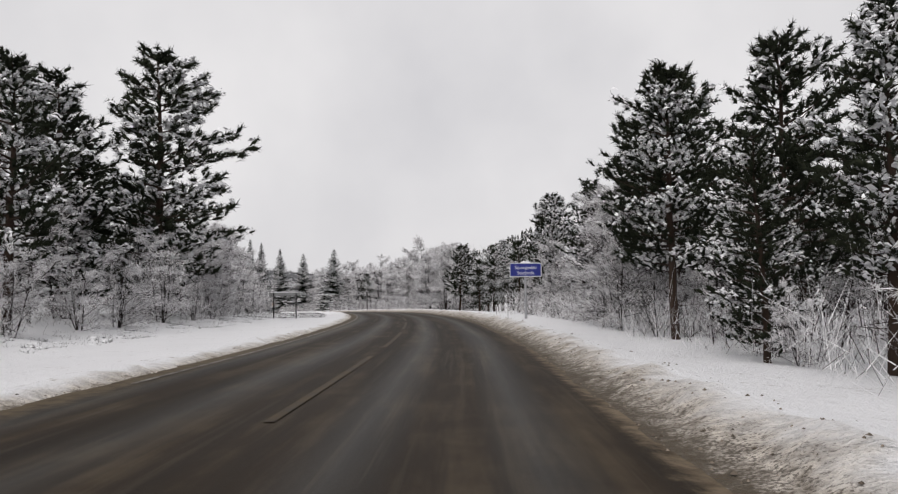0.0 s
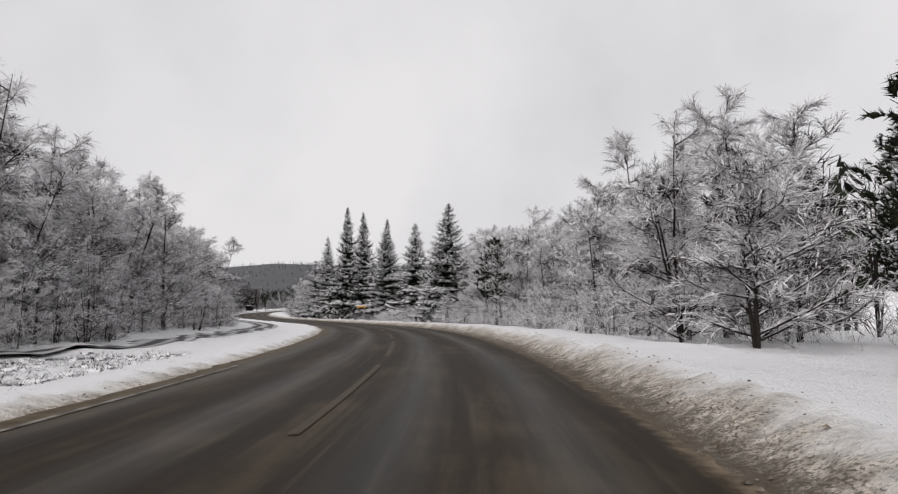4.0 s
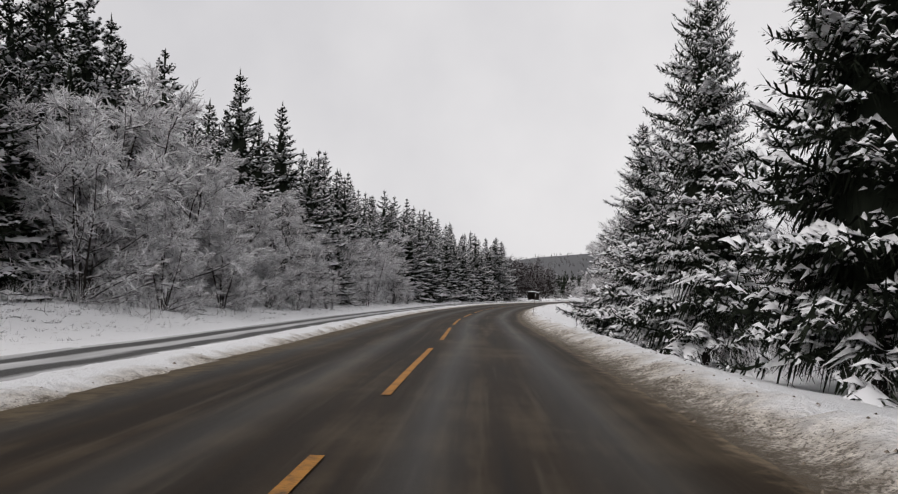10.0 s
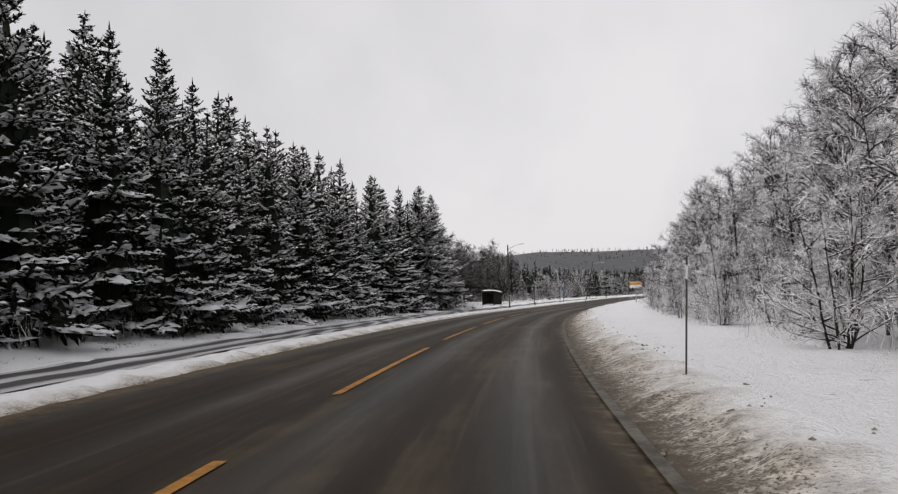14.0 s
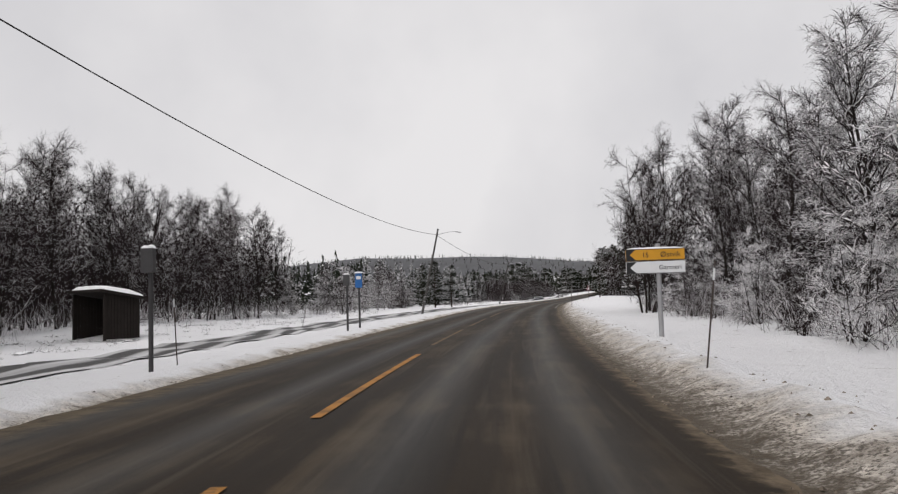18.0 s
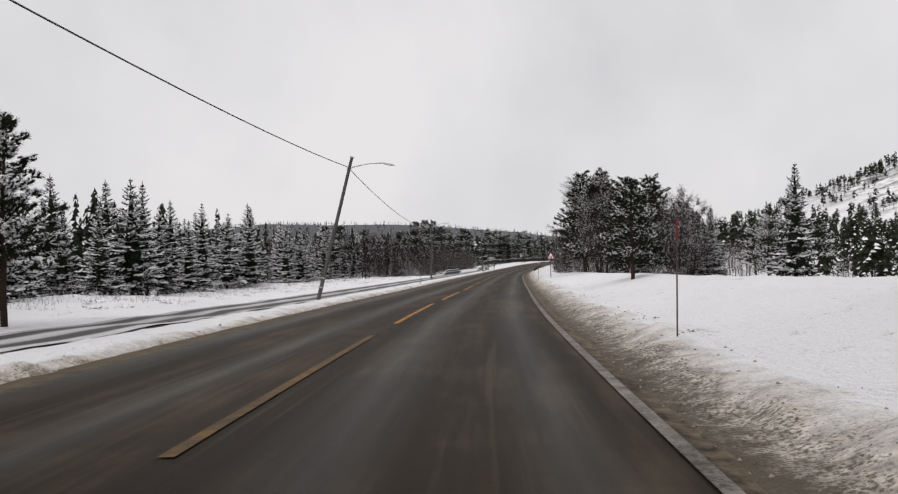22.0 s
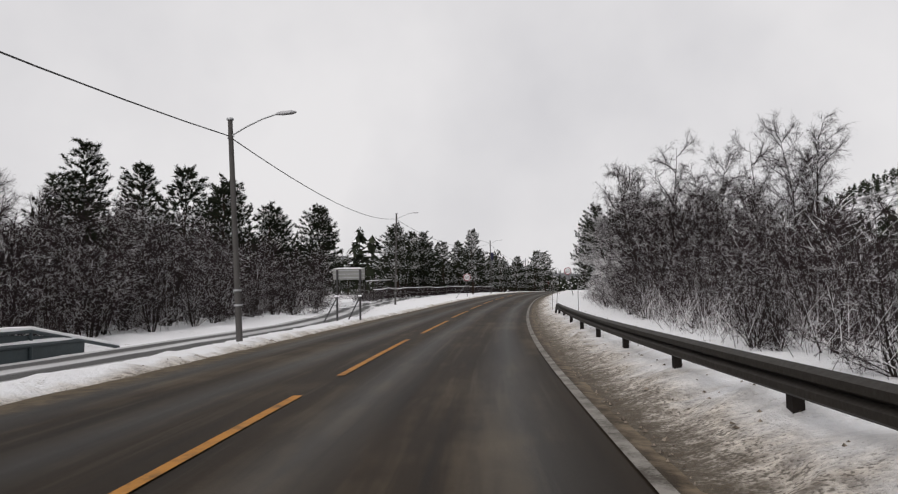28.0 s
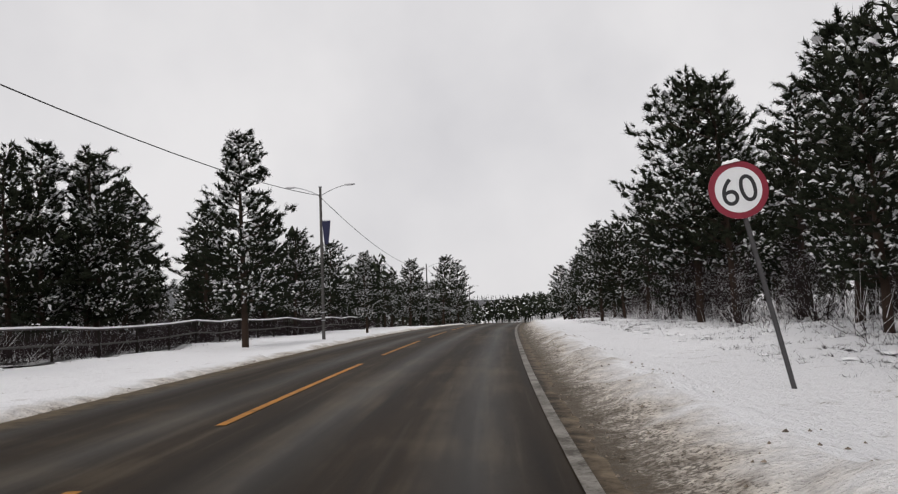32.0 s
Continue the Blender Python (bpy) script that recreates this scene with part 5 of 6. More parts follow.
def bus_shelter():
    root = tagged(new("bus_shelter"), "small dark wooden bus shelter with a snowy sloping roof", "bus shelter")
    w, dp, hb, hf = 2.4, 1.4, 1.55, 1.8

    def plank_wall(name, x0, x1, y0, y1, h0, h1, n):
        wall = part(name, bar((0, 0, 0), (0, 0, 0.01), 0.001, 3), BROWN_WOOD, root)
        for k in range(n):
            a, b = k / n + 0.004, (k + 1) / n - 0.004
            ax, ay, bx, by = x0 + (x1 - x0) * a, y0 + (y1 - y0) * a, x0 + (x1 - x0) * b, y0 + (y1 - y0) * b
            ha, hc = h0 + (h1 - h0) * a, h0 + (h1 - h0) * b
            t = Vector((by - ay, ax - bx, 0)).normalized() * 0.022
            g = Geo()
            lo = [(ax, ay, 0.05), (bx, by, 0.05), (bx, by, hc), (ax, ay, ha)]
            hi = [(p[0] + t.x, p[1] + t.y, p[2]) for p in lo]
            g.face(*lo)
            g.face(*reversed(hi))
            for q in range(4):
                g.face(lo[(q + 1) % 4], lo[q], hi[q], hi[(q + 1) % 4])
            part("plank", g, BROWN_WOOD, wall)

    plank_wall("back_wall", -w / 2, w / 2, dp / 2, dp / 2, hb, hb, 18)
    plank_wall("side_wall", -w / 2, -w / 2, -dp / 2, dp / 2, hf, hb, 11)
    plank_wall("side_wall", w / 2, w / 2, dp / 2, -dp / 2, hb, hf, 11)
    for x in (-w / 2, w / 2):
        g = Geo()
        g.box((x, -dp / 2, hf / 2), (0.09, 0.09, hf))
        part("corner_post", g, BROWN_WOOD, root)
    roof = Geo()
    tilt = math.atan2(hf - hb, dp)
    m = Matrix.Translation((0, 0, (hf + hb) / 2 + 0.06)) @ Euler((-tilt, 0, 0)).to_matrix().to_4x4()
    roof.box((0, 0, 0), (w + 0.4, dp + 0.5, 0.09), m)
    part("roof", roof, BROWN_WOOD, root)
    sn = lump(-w / 2 - 0.18, w / 2 + 0.18, 0, 0.045, dp + 0.48, 0.27, 9, 14)
    sn.v = [tuple(m @ Vector(p)) for p in sn.v]
    part("snow", sn, SNOW_CAP, root)
    g = Geo()
    g.box((0, dp / 2 - 0.25, 0.45), (w - 0.2, 0.32, 0.05))
    part("bench", g, BROWN_WOOD, root)
    return placed(root, 361.5, -14.0, -32, 0)


bus_shelter()


# ---- snow stakes ----
def stake(s, d, lean=0.0, h=1.55, red=False):
    root = tagged(new("snow_stake"), "red and dark roadside snow stake" if red else "thin dark snow stake stuck in the roadside snow", "snow stake", "snow stakes along the road")
    r = 0.012 if red else 0.013
    part("rod", pole(0, 0, -0.3, h, r, 8), STAKE, root)
    part("reflector", pole(0, 0, h - (0.36 if red else 0.3), h - (0.03 if red else 0.12), r + (0.006 if red else 0.003), 8), STAKE_RED if red else WHITE, root)
    return placed(root, s, d, 0, lean)


for s, d, lean in ((38.8, 5.3, 0), (47.5, 5.8, 4), (146.6, -4.1, 0), (189.8, -4.2, 0), (230.6, 4.7, 6), (268.3, 4.95, 3), (264.9, -4.0, 0), (300, 4.9, -3),
                   (344.6, 4.9, 7), (348.9, -5.0, -3), (389.4, 4.85, 0), (413, -4.4, 0), (414.8, -6.0, 0), (466.2, 4.65, 2), (463.6, -4.0, 0), (560.4, 4.9, 0), (560.6, 5.1, 5), (558.5, 6.1, 0)):
    stake(s, d, lean)
stake(419.4, 5.0, 1, 1.75, True)
stake(584.9, 4.85, 3, 1.5, True)
stake(371.7, -9.4, 12, 1.3)


# ---- guard rail on the bank ----
def guard_rail(s0, s1, d):
    root = tagged(new("guard_rail"), "dirty steel guard rail with snow banked behind it", "guard rail")
    origin = spot(s0, d)
    root.location = origin
    prof = ((0.0, 0.42), (0.07, 0.46), (0.07, 0.52), (0.0, 0.56), (0.07, 0.60), (0.07, 0.66), (0.0, 0.70))

    def point(s, off, z):
        x, y, zr = road_xyz(s, d + off)
        drop = 1.0 - 0.62 * max(0.0, (s - (s1 - 1.6)) / 1.6)
        return Vector((float(x), float(y), float(zr) - 0.05 + z * drop)) - origin

    s = s0
    while s < s1 - 0.1:
        e = min(s + 4.0, s1)
        g = Geo()
        q = np.linspace(s - 0.02, e + 0.02, 6)
        for a, b in zip(q[:-1], q[1:]):
            for (o0, z0), (o1, z1) in zip(prof[:-1], prof[1:]):
                p = [point(a, -o0, z0), point(b, -o0, z0), point(b, -o1, z1), point(a, -o1, z1)]
                g.face(*p)
                back = [point(a, -o0 + 0.004, z0), point(b, -o0 + 0.004, z0), point(b, -o1 + 0.004, z1), point(a, -o1 + 0.004, z1)]
                g.face(*reversed(back))
        part("beam", g, RAIL_STEEL, root)
        mid = s + 2.0
        g = Geo()
        b0, b1 = point(mid, 0.08, -0.5), point(mid, 0.08, 0.66)
        m = Matrix.Translation((b0 + b1) / 2) @ Euler((0, 0, heading(mid))).to_matrix().to_4x4()
        g.box((0, 0, 0), (0.10, 0.14, (b1 - b0).length), m)
        part("rail_post", g, BROWN_WOOD, root)
        s = e
    return root


guard_rail(521, 556.5, 4.95)


# ---- painted railing of the footbridge ----
def bridge_railing():
    root = tagged(new("bridge_railing"), "blue-grey painted footbridge railing topped with snow", "railing")
    o = spot(516, -8.2)
    root.location = o

    def pt(s, z):
        x, y, zr = road_xyz(s, -8.2)
        return Vector((float(x), float(y), float(zr) + z)) - o

    for z in (0.55, 0.22):
        a, b = 522.3 - (0.55 - z) * 6, 537.7 + (0.55 - z) * 6
        part("rail", bar(pt(a, z), pt(b, z), 0.05), TEAL, root)
        g = Geo()
        k = 20
        g.tube([pt(a + (b - a) * i / k, z + 0.06) for i in range(k + 1)], [0.062 + 0.012 * math.sin(i * 2.1) for i in range(k + 1)], 6)
        part("snow", g, SNOW_CAP, root)
    for a, b in ((518.3, 522.3), (541.7, 537.7)):
        part("end_rail", bar(pt(a, -0.12), pt(b, 0.55), 0.05), TEAL, root)
        g = Geo()
        g.tube([pt(a + (b - a) * i / 6, -0.06 + 0.67 * i / 6) for i in range(7)], [0.04, 0.06, 0.055, 0.065, 0.055, 0.06, 0.06], 6)
        part("snow", g, SNOW_CAP, root)
    for k in range(10):
        s = 522.3 + k * 15.4 / 9
        part("baluster", bar(pt(s, -1.2), pt(s, 0.55), 0.045), TEAL, root)
    g = Geo()
    for a, b in zip(np.linspace(521, 540, 13)[:-1], np.linspace(521, 540, 13)[1:]):
        ta, tb = (0.5 - 0.6 * max(0.0, abs(q - 530) - 7.7) / 4 for q in (a, b))
        g.face(pt(a, -0.8), pt(b, -0.8), pt(b, tb), pt(a, ta))
    sheet = part("infill", g, TEAL, root)
    sheet.location += Vector((-0.02, 0, 0))
    return root


bridge_railing()


# ---- fences beyond the footpath ----
def rail_fence(s0, s1, d, h, label, two=True, step=3.0):
    root = tagged(new("rail_fence"), label, "fence", "fences beyond the footpath")
    o = spot(s0, d)
    root.location = o

    def pt(s, z):
        p = spot(s, d)
        return p - o + Vector((0, 0, z))

    n = max(1, int((s1 - s0) / step))
    q = np.linspace(s0, s1, n + 1)
    for s in q:
        part("fence_post", bar(pt(s, -0.3), pt(s, h + 0.03), 0.05), BROWN_WOOD, root)
    for a, b in zip(q[:-1], q[1:]):
        for z in (h, h * 0.5) if two else (h,):
            part("rail", bar(pt(a, z), pt(b, z), 0.04), GREY_WOOD, root)
        g = Geo()
        g.tube([pt(a, h + 0.04).lerp(pt(b, h + 0.04), k / 6) for k in range(7)], [0.04, 0.05, 0.045, 0.055, 0.045, 0.05, 0.04], 6)
        part("snow", g, SNOW_CAP, root)
    return root


rail_fence(580.6, 586.0, -15, 1.2, "short wooden gate-like fence in front of dark pines")
rail_fence(594, 672, -12.3, 1.15, "long rail fence with snow on the top rail")
rail_fence(598, 608, -14.2, 2.1, "tall open timber frame with snow on top", False, 4.5)


# ---- low stone wall by the first bend ----
def stone_wall():
    root = tagged(new("stone_wall"), "low tumbled dry-stone wall with snow on its stones", "wall")
    o = spot(84, -15)
    root.location = o
    r = random.Random(3)
    for row in range(3):
        s = 80.0 + row * 0.3
        while s < 106:
            w = r.uniform(0.4, 0.85)
            dd = -15 + r.uniform(-0.2, 0.2)
            c = spot(s + w / 2, dd)
            c.z += 0.10 + 0.26 * row + r.uniform(-0.05, 0.05)
            if row < 2 or r.random() < 0.55:
                m = Matrix.Translation(c - o) @ Euler((r.uniform(-0.3, 0.3), r.uniform(-0.3, 0.3), heading(s) + r.uniform(-0.5, 0.5))).to_matrix().to_4x4()
                bm = bmesh.new()
                bmesh.ops.create_cube(bm, size=1.0)
                bmesh.ops.bevel(bm, geom=bm.edges[:], offset=0.2, segments=1, affect="EDGES")
                hh = r.uniform(0.24, 0.38)
                for v in bm.verts:
                    v.co = m @ Vector((v.co.x * 0.45 * r.uniform(0.9, 1.1), v.co.y * w, v.co.z * hh))
                part("stone", bm, STONE, root)
                if r.random() < 0.7:
                    sn = lump(-w * 0.45, w * 0.45, 0, hh * 0.36, 0.42, 0.12, r.randrange(99), 6)
                    mm = m @ Euler((0, 0, 1.5708)).to_matrix().to_4x4()
                    sn.v = [tuple(mm @ Vector(p)) for p in sn.v]
                    part("snow", sn, SNOW_CAP, root)
            s += w
    return root


stone_wall()


# ---- heath: snow-covered hummocks with dark stalks between them ----
def heath(name, label, stretches, seed):
    r = random.Random(seed)
    rs = np.random.RandomState(seed)
    stalk, snow = Geo(), Geo()
    for s0, s1, d0, d1, n in stretches:
        s, d = rs.uniform(s0, s1, n), rs.uniform(d0, d1, n)
        x, y, zr = road_xyz(s, d)
        z = verge_z(x, y, zr, s, d)
        for p in zip(x, y, z):
            c = Vector(p)
            R, hh = r.uniform(0.05, 0.17), r.uniform(0.04, 0.14)
            a0 = r.uniform(0, 6.28)
            low = [c + Vector((math.cos(a0 + q * 0.8976) * R * r.uniform(0.8, 1.25), math.sin(a0 + q * 0.8976) * R * r.uniform(0.8, 1.25), r.uniform(-0.02, 0.05))) for q in range(7)]
            if r.random() < 0.3:
                snow.dome(low, c + Vector((r.uniform(-0.3, 0.3) * R, r.uniform(-0.3, 0.3) * R, hh * 0.5)))
            for q in range(13):
                a, e = r.uniform(0, 6.283), r.uniform(0.1, 1.2)
                dv = Vector((math.cos(a) * math.cos(e), math.sin(a) * math.cos(e), math.sin(e)))
                b0 = c + Vector((math.cos(a) * R * r.uniform(0.7, 1.2), math.sin(a) * R * r.uniform(0.7, 1.2), -0.02))
                w = dv.cross(Vector((r.uniform(-1, 1), r.uniform(-1, 1), 0.4))).normalized() * r.uniform(0.003, 0.008)
                stalk.face(b0 - w, b0 + w, b0 + dv * r.uniform(0.06, 0.2))
    root = tagged(new(name), label, "heath", "", "stuff")
    part("stalks", stalk, TWIG, root)
    part("snow", snow.mesh("heath_snow", SNOW_CAP, True), SNOW_CAP, root)


heath("snowy_heath", "hummocks of snowy heath with dark stalks by the road",
      ((58, 96, -12.5, -5.6, 2600), (6, 58, -12.5, -9, 500), (180, 226, -15, -9, 420), (225, 340, -12, -9.4, 500), (340, 400, -17, -11, 600)), 61)
heath("snowy_heath", "hummocks of snowy heather under the pines and by the path",
      ((590, 660, 8.2, 17, 1800), (560, 640, -14, -11, 500), (432, 520, -15, -9.6, 600), (500, 522, 8, 11, 150)), 62)


# ---- slush clods and dirt along the edges of the road ----
def clods(name, label, side, n, seed, mat):
    r = random.Random(seed)
    g = Geo()
    rs = np.random.RandomState(seed)
    s, off = rs.uniform(-5, 620, n), 0.02 + (2.2 if side > 0 else 1.1) * rs.uniform(0, 1, n) ** 1.9
    d = EDGE_R - 0.15 + off if side > 0 else EDGE_L + 0.15 - off * 0.7
    x, y, zr = road_xyz(s, d)
    z = np.maximum(verge_z(x, y, zr, s, d), zr - 0.07)
    for p in zip(x, y, z):
        c = Vector(p)
        k = r.uniform(0.008, 0.03) * (1.6 if r.random() < 0.10 else 1)
        a0 = r.uniform(0, 6.28)
        ring = [c + Vector((math.cos(a0 + q * 1.2566) * k * r.uniform(0.7, 1.4), math.sin(a0 + q * 1.2566) * k * r.uniform(0.7, 1.4), -0.01)) for q in range(5)]
        top = c + Vector((r.uniform(-0.3, 0.3) * k, r.uniform(-0.3, 0.3) * k, k * r.uniform(0.25, 0.6)))
        for q in range(5):
            g.face(ring[q], ring[(q + 1) % 5], top)
    ob = new(name, g.mesh(name, mat))
    return tagged(ob, label, "slush", "", "stuff")


SLUSH = foliage("dirty_slush", (0.02, 0.015, 0.011), (0.30, 0.25, 0.20), 0.7)
clods("slush_clods", "lumps of brown slush and sand at the road edge", 1, 11000, 51, SLUSH)
clods("slush_clods", "small dirty slush lumps at the far road edge", -1, 6000, 52, SLUSH)



# ---- single trees: kind, s, d, height ----
def stand(*trees):
    for kind, s, d, h, *more in trees:
        plant(kind, s, d, h, more[1] if len(more) > 1 else None, 0.0, more[0] if more else 1.0)


# by the first bend
plant("pine", 45.8, -14.5, 16, 1, 0.0, 1.15)
plant("pine", 39.8, -17, 12.8, 3, 0.0, 1.25)
plant("pine", 28, -14, 10.3, 0, 0.0, 1.1)
plant("pine", 42, -18.5, 12.5, 1)
stand(
    ("pine", 16.3, 8.5, 5.2),
    ("pine", 24.8, 9.2, 9.1), ("pine", 14.3, 10, 7.3), ("pine", 49, 13, 9.1), ("pine", 65.8, 14, 10.9),
    ("pine", 61.6, 13, 10.4), ("pine", 53.8, 14, 10.4), ("pine", 51.6, 16, 7.7), ("pine", 87.8, 15, 7.7),
    ("pine", 72.6, 13, 7.2), ("dark_pine", 84.7, 9.9, 7.6), ("pine", 84, 12, 6.2), ("pine", 80, 11, 5.7),
)
# round the long bend
stand(
    ("big_spruce", 186, 13.6, 14.6), ("big_spruce", 176.5, 14.6, 14.0), ("big_spruce", 149.5, 10.5, 12.5),
    ("spruce", 222, -20.5, 17.5), ("spruce", 221, -22, 18.3), ("spruce", 238.1, -17.3, 17.3), ("spruce", 248.5, -17.9, 17.6),
    ("spruce", 259.7, -18.4, 15.4), ("spruce", 266.9, -19.9, 16.4), ("spruce", 272.6, -19.7, 15.5), ("spruce", 280.4, -16.7, 14.2),
    ("dark_spruce", 199.9, 10.6, 19.5, 0.72), ("dark_spruce", 197.9, 13.0, 18.5, 0.72), ("dark_spruce", 190.5, 14.6, 16.5, 0.75),
    ("big_spruce", 210.7, 9.9, 15.8, 0.72), ("big_spruce", 225.1, 10.9, 12.5, 1.0), ("birch", 232, 11, 7.5), ("shrub", 229, 9.5, 3.2),
    ("shrub", 265.6, -11, 5.2), ("shrub", 271.9, -11, 3.6),
)
plant("pine", 126, 8.7, 6.3, 0, 0.0, 0.95)
# a great frosted thicket above the footpath
stand(
    ("white_bush", 218.1, -16.8, 12.6, 1.15), ("white_bush", 214.5, -15.5, 9.6, 1.1), ("white_bush", 222.5, -15.0, 11.2, 1.15),
    ("white_bush", 227, -16.0, 10.6, 1.15), ("white_bush", 230.8, -14.8, 9.2, 1.15), ("white_bush", 234.8, -16.2, 8.8, 1.15),
    ("white_bush", 238.5, -14.2, 6.4, 1.15), ("white_bush", 223.5, -12.6, 5.6, 1.2), ("white_bush", 217, -13.0, 5.4, 1.2),
    ("white_bush", 230, -12.2, 4.8, 1.2), ("white_bush", 243, -14.0, 5.6, 1.2), ("spruce", 248.3, -12.2, 5.9, 1.2), ("white_bush", 261.2, -12.2, 7.0, 1.1),
)
# dark spruces before the bus stop, pines and frosted birches by the place sign
stand(
    ("big_spruce", 335.2, -13, 12, 1.15), ("big_spruce", 338.5, -14.3, 10.8, 1.15), ("big_spruce", 341.2, -15.6, 9, 1.1), ("big_spruce", 332, -13.2, 12.5), ("dark_spruce", 356.1, -18.6, 8.3),
    ("dark_pine", 30, 11, 11), ("dark_pine", 36.5, 12, 10.4), ("birch", 33.5, 9.6, 7.5, 1.2), ("birch", 38, 10, 7, 1.2), ("dark_pine", 21, 11, 9), ("birch", 57, 15, 9, 1.2),
)
# by the bus stop and the meadow
stand(
    ("thin_birch", 374.4, -22, 9.2), ("thin_birch", 386.9, -22, 9), ("thin_birch", 414, 15, 9.5), ("thin_birch", 383.4, 9.6, 11.5), ("thin_birch", 385.4, 10.4, 11.0), ("thin_birch", 380.5, 9.2, 10),
    ("thin_birch", 379.9, 13, 11.6), ("thin_birch", 372.7, 12, 8.4), ("dark_spruce", 418.9, 12, 6.7), ("dark_spruce", 393.9, 12, 4.5),
    ("dark_pine", 410.6, 11.5, 8.6, 1.2), ("dark_pine", 415.5, 13.5, 8.2, 1.1),
    ("dark_pine", 422.8, -11, 5.7), ("dark_pine", 420.6, -12, 5.2), ("pine", 425.7, -9.5, 5.2), ("dark_pine", 444.4, 8.4, 4.8, 1.2),
    ("spruce", 449.4, 17.5, 6.3), ("spruce", 440, 24, 6.5), ("pine", 458.4, 19, 4.6), ("pine", 452.2, 26, 4.7), ("pine", 463.4, 24, 4.4),
)
# by the dark grove and the guard rail
stand(
    ("dark_pine", 478.6, 9.3, 9.4, 1.15), ("dark_pine", 481, 11.0, 9.8, 1.15), ("dark_pine", 483.4, 9.6, 9.3, 1.1), ("dark_pine", 485.6, 12.2, 9.4, 1.1), ("dark_pine", 480.4, 13.2, 9.2, 1.1), ("thin_birch", 488.5, 9.6, 8.6, 1.0, 0), ("dark_spruce", 492.5, 13.2, 8.4, 0.8), ("dark_spruce", 497, 16.5, 8.0, 0.8), ("pine", 470.7, 22, 4.8), 
    ("thin_birch", 513, 12, 8.9), ("thin_birch", 478.1, 10, 9.4), ("thin_birch", 475.3, 10.5, 8), ("thin_birch", 471.1, 10, 7.3),
    ("dark_pine", 545, -20, 7, 1.1), ("dark_pine", 550, -21, 7.8, 1.1), ("dark_pine", 538, -21, 6.4, 1.1), ("dark_pine", 553, -17, 7.2, 1.1), ("dark_pine", 559.2, -20, 9.8), ("dark_pine", 570.9, -23, 10.4), ("dark_pine", 574.7, -22, 10.8), ("dark_pine", 581.2, -22, 11.3),
    ("dark_pine", 570.4, -17, 9), ("dark_pine", 573.9, -18, 9.7), ("dark_pine", 581.4, -18, 8.8),
    ("thin_birch", 560.8, 10.3, 9.2, 1.15, 1), ("thin_birch", 564.5, 13.5, 9.0, 1.1, 3), ("thin_birch", 556.5, 13.5, 6.5, 1.1, 1), ("thin_birch", 571.5, 11.5, 9.2, 1.1, 3),
    ("grey_birch", 577, 10.5, 8.2, 1.1, 1), ("grey_birch", 581.5, 12.5, 8.2, 1.1, 0), ("thin_birch", 548.2, 12, 5.2), ("shrub", 573, 9, 4.0), ("shrub", 580, 9.5, 4.2),
)
# a thin birch that leans over the road
leaner = plant("thin_birch", 516.5, 9.6, 7.4, 2)
leaner.rotation_euler = Euler((0, radians(-17), heading(516.5)))
# before the speed signs
stand(
    ("dark_pine", 585.4, -19, 9), ("dark_pine", 589.2, -16, 9), ("dark_pine", 587.6, -19, 8.3),
    ("dark_pine", 617.9, -16, 9.6), ("dark_pine", 609.3, -13.6, 8.5, 1.1), ("dark_pine", 588.9, -16, 8.9, 1.1),
    ("dark_pine", 586.3, 9.2, 6.6, 0.9, 1), ("dark_pine", 594.9, 9.0, 7.6, 0.8, 0), ("dark_pine", 599, 9.3, 7.8, 0.8, 2), ("dark_pine", 604.6, 9.9, 9.8, 0.8, 0),
    ("dark_pine", 614.1, 12, 7.4), ("dark_pine", 610, 14, 8), ("pine", 592, 13, 7.5),
)
# on the last stretch
stand(
    ("dark_pine", 628.6, -15, 9.3), ("dark_pine", 626.4, -16, 9.4), ("dark_pine", 627.9, -15, 9), ("dark_pine", 632.9, -16, 8.2),
    ("dark_pine", 625.6, -17, 8.7), ("dark_pine", 626.9, -7.6, 9.2), ("dark_pine", 647.1, -6.5, 5.6), ("dark_pine", 680.1, -9, 7.6),
    ("dark_pine", 708.4, -9, 10.5), ("dark_pine", 738.4, -10, 12.2), ("dark_pine", 631.4, 12, 11.3), ("dark_pine", 629.1, 13, 10.9),
    ("dark_pine", 620.1, 14, 9.8), ("dark_pine", 649.1, 11, 6.9), ("dark_pine", 713.6, 9, 8.6), ("dark_pine", 649.9, 9.5, 7),
)


def rows(kinds, s0, s1, d, step, h0, h1, jitter=0.9, wide=1.0):
    """A row of trees along the road."""
    s = s0
    while s < s1:
        kind = rt.choice(kinds)
        plant(kind, s + rt.uniform(-jitter, jitter), d + rt.uniform(-jitter, jitter), rt.uniform(h0, h1), None, 0.0, wide * (1.25 if kind == "birch" else 1.0))
        s += step * rt.uniform(0.75, 1.25)


# ---- woods along the road: kinds, from s, to s, d, step, heights ----
def woods(*lines):
    for kinds, s0, s1, d, step, h0, h1 in lines:
        rows(kinds, s0, s1, d, step, h0, h1)


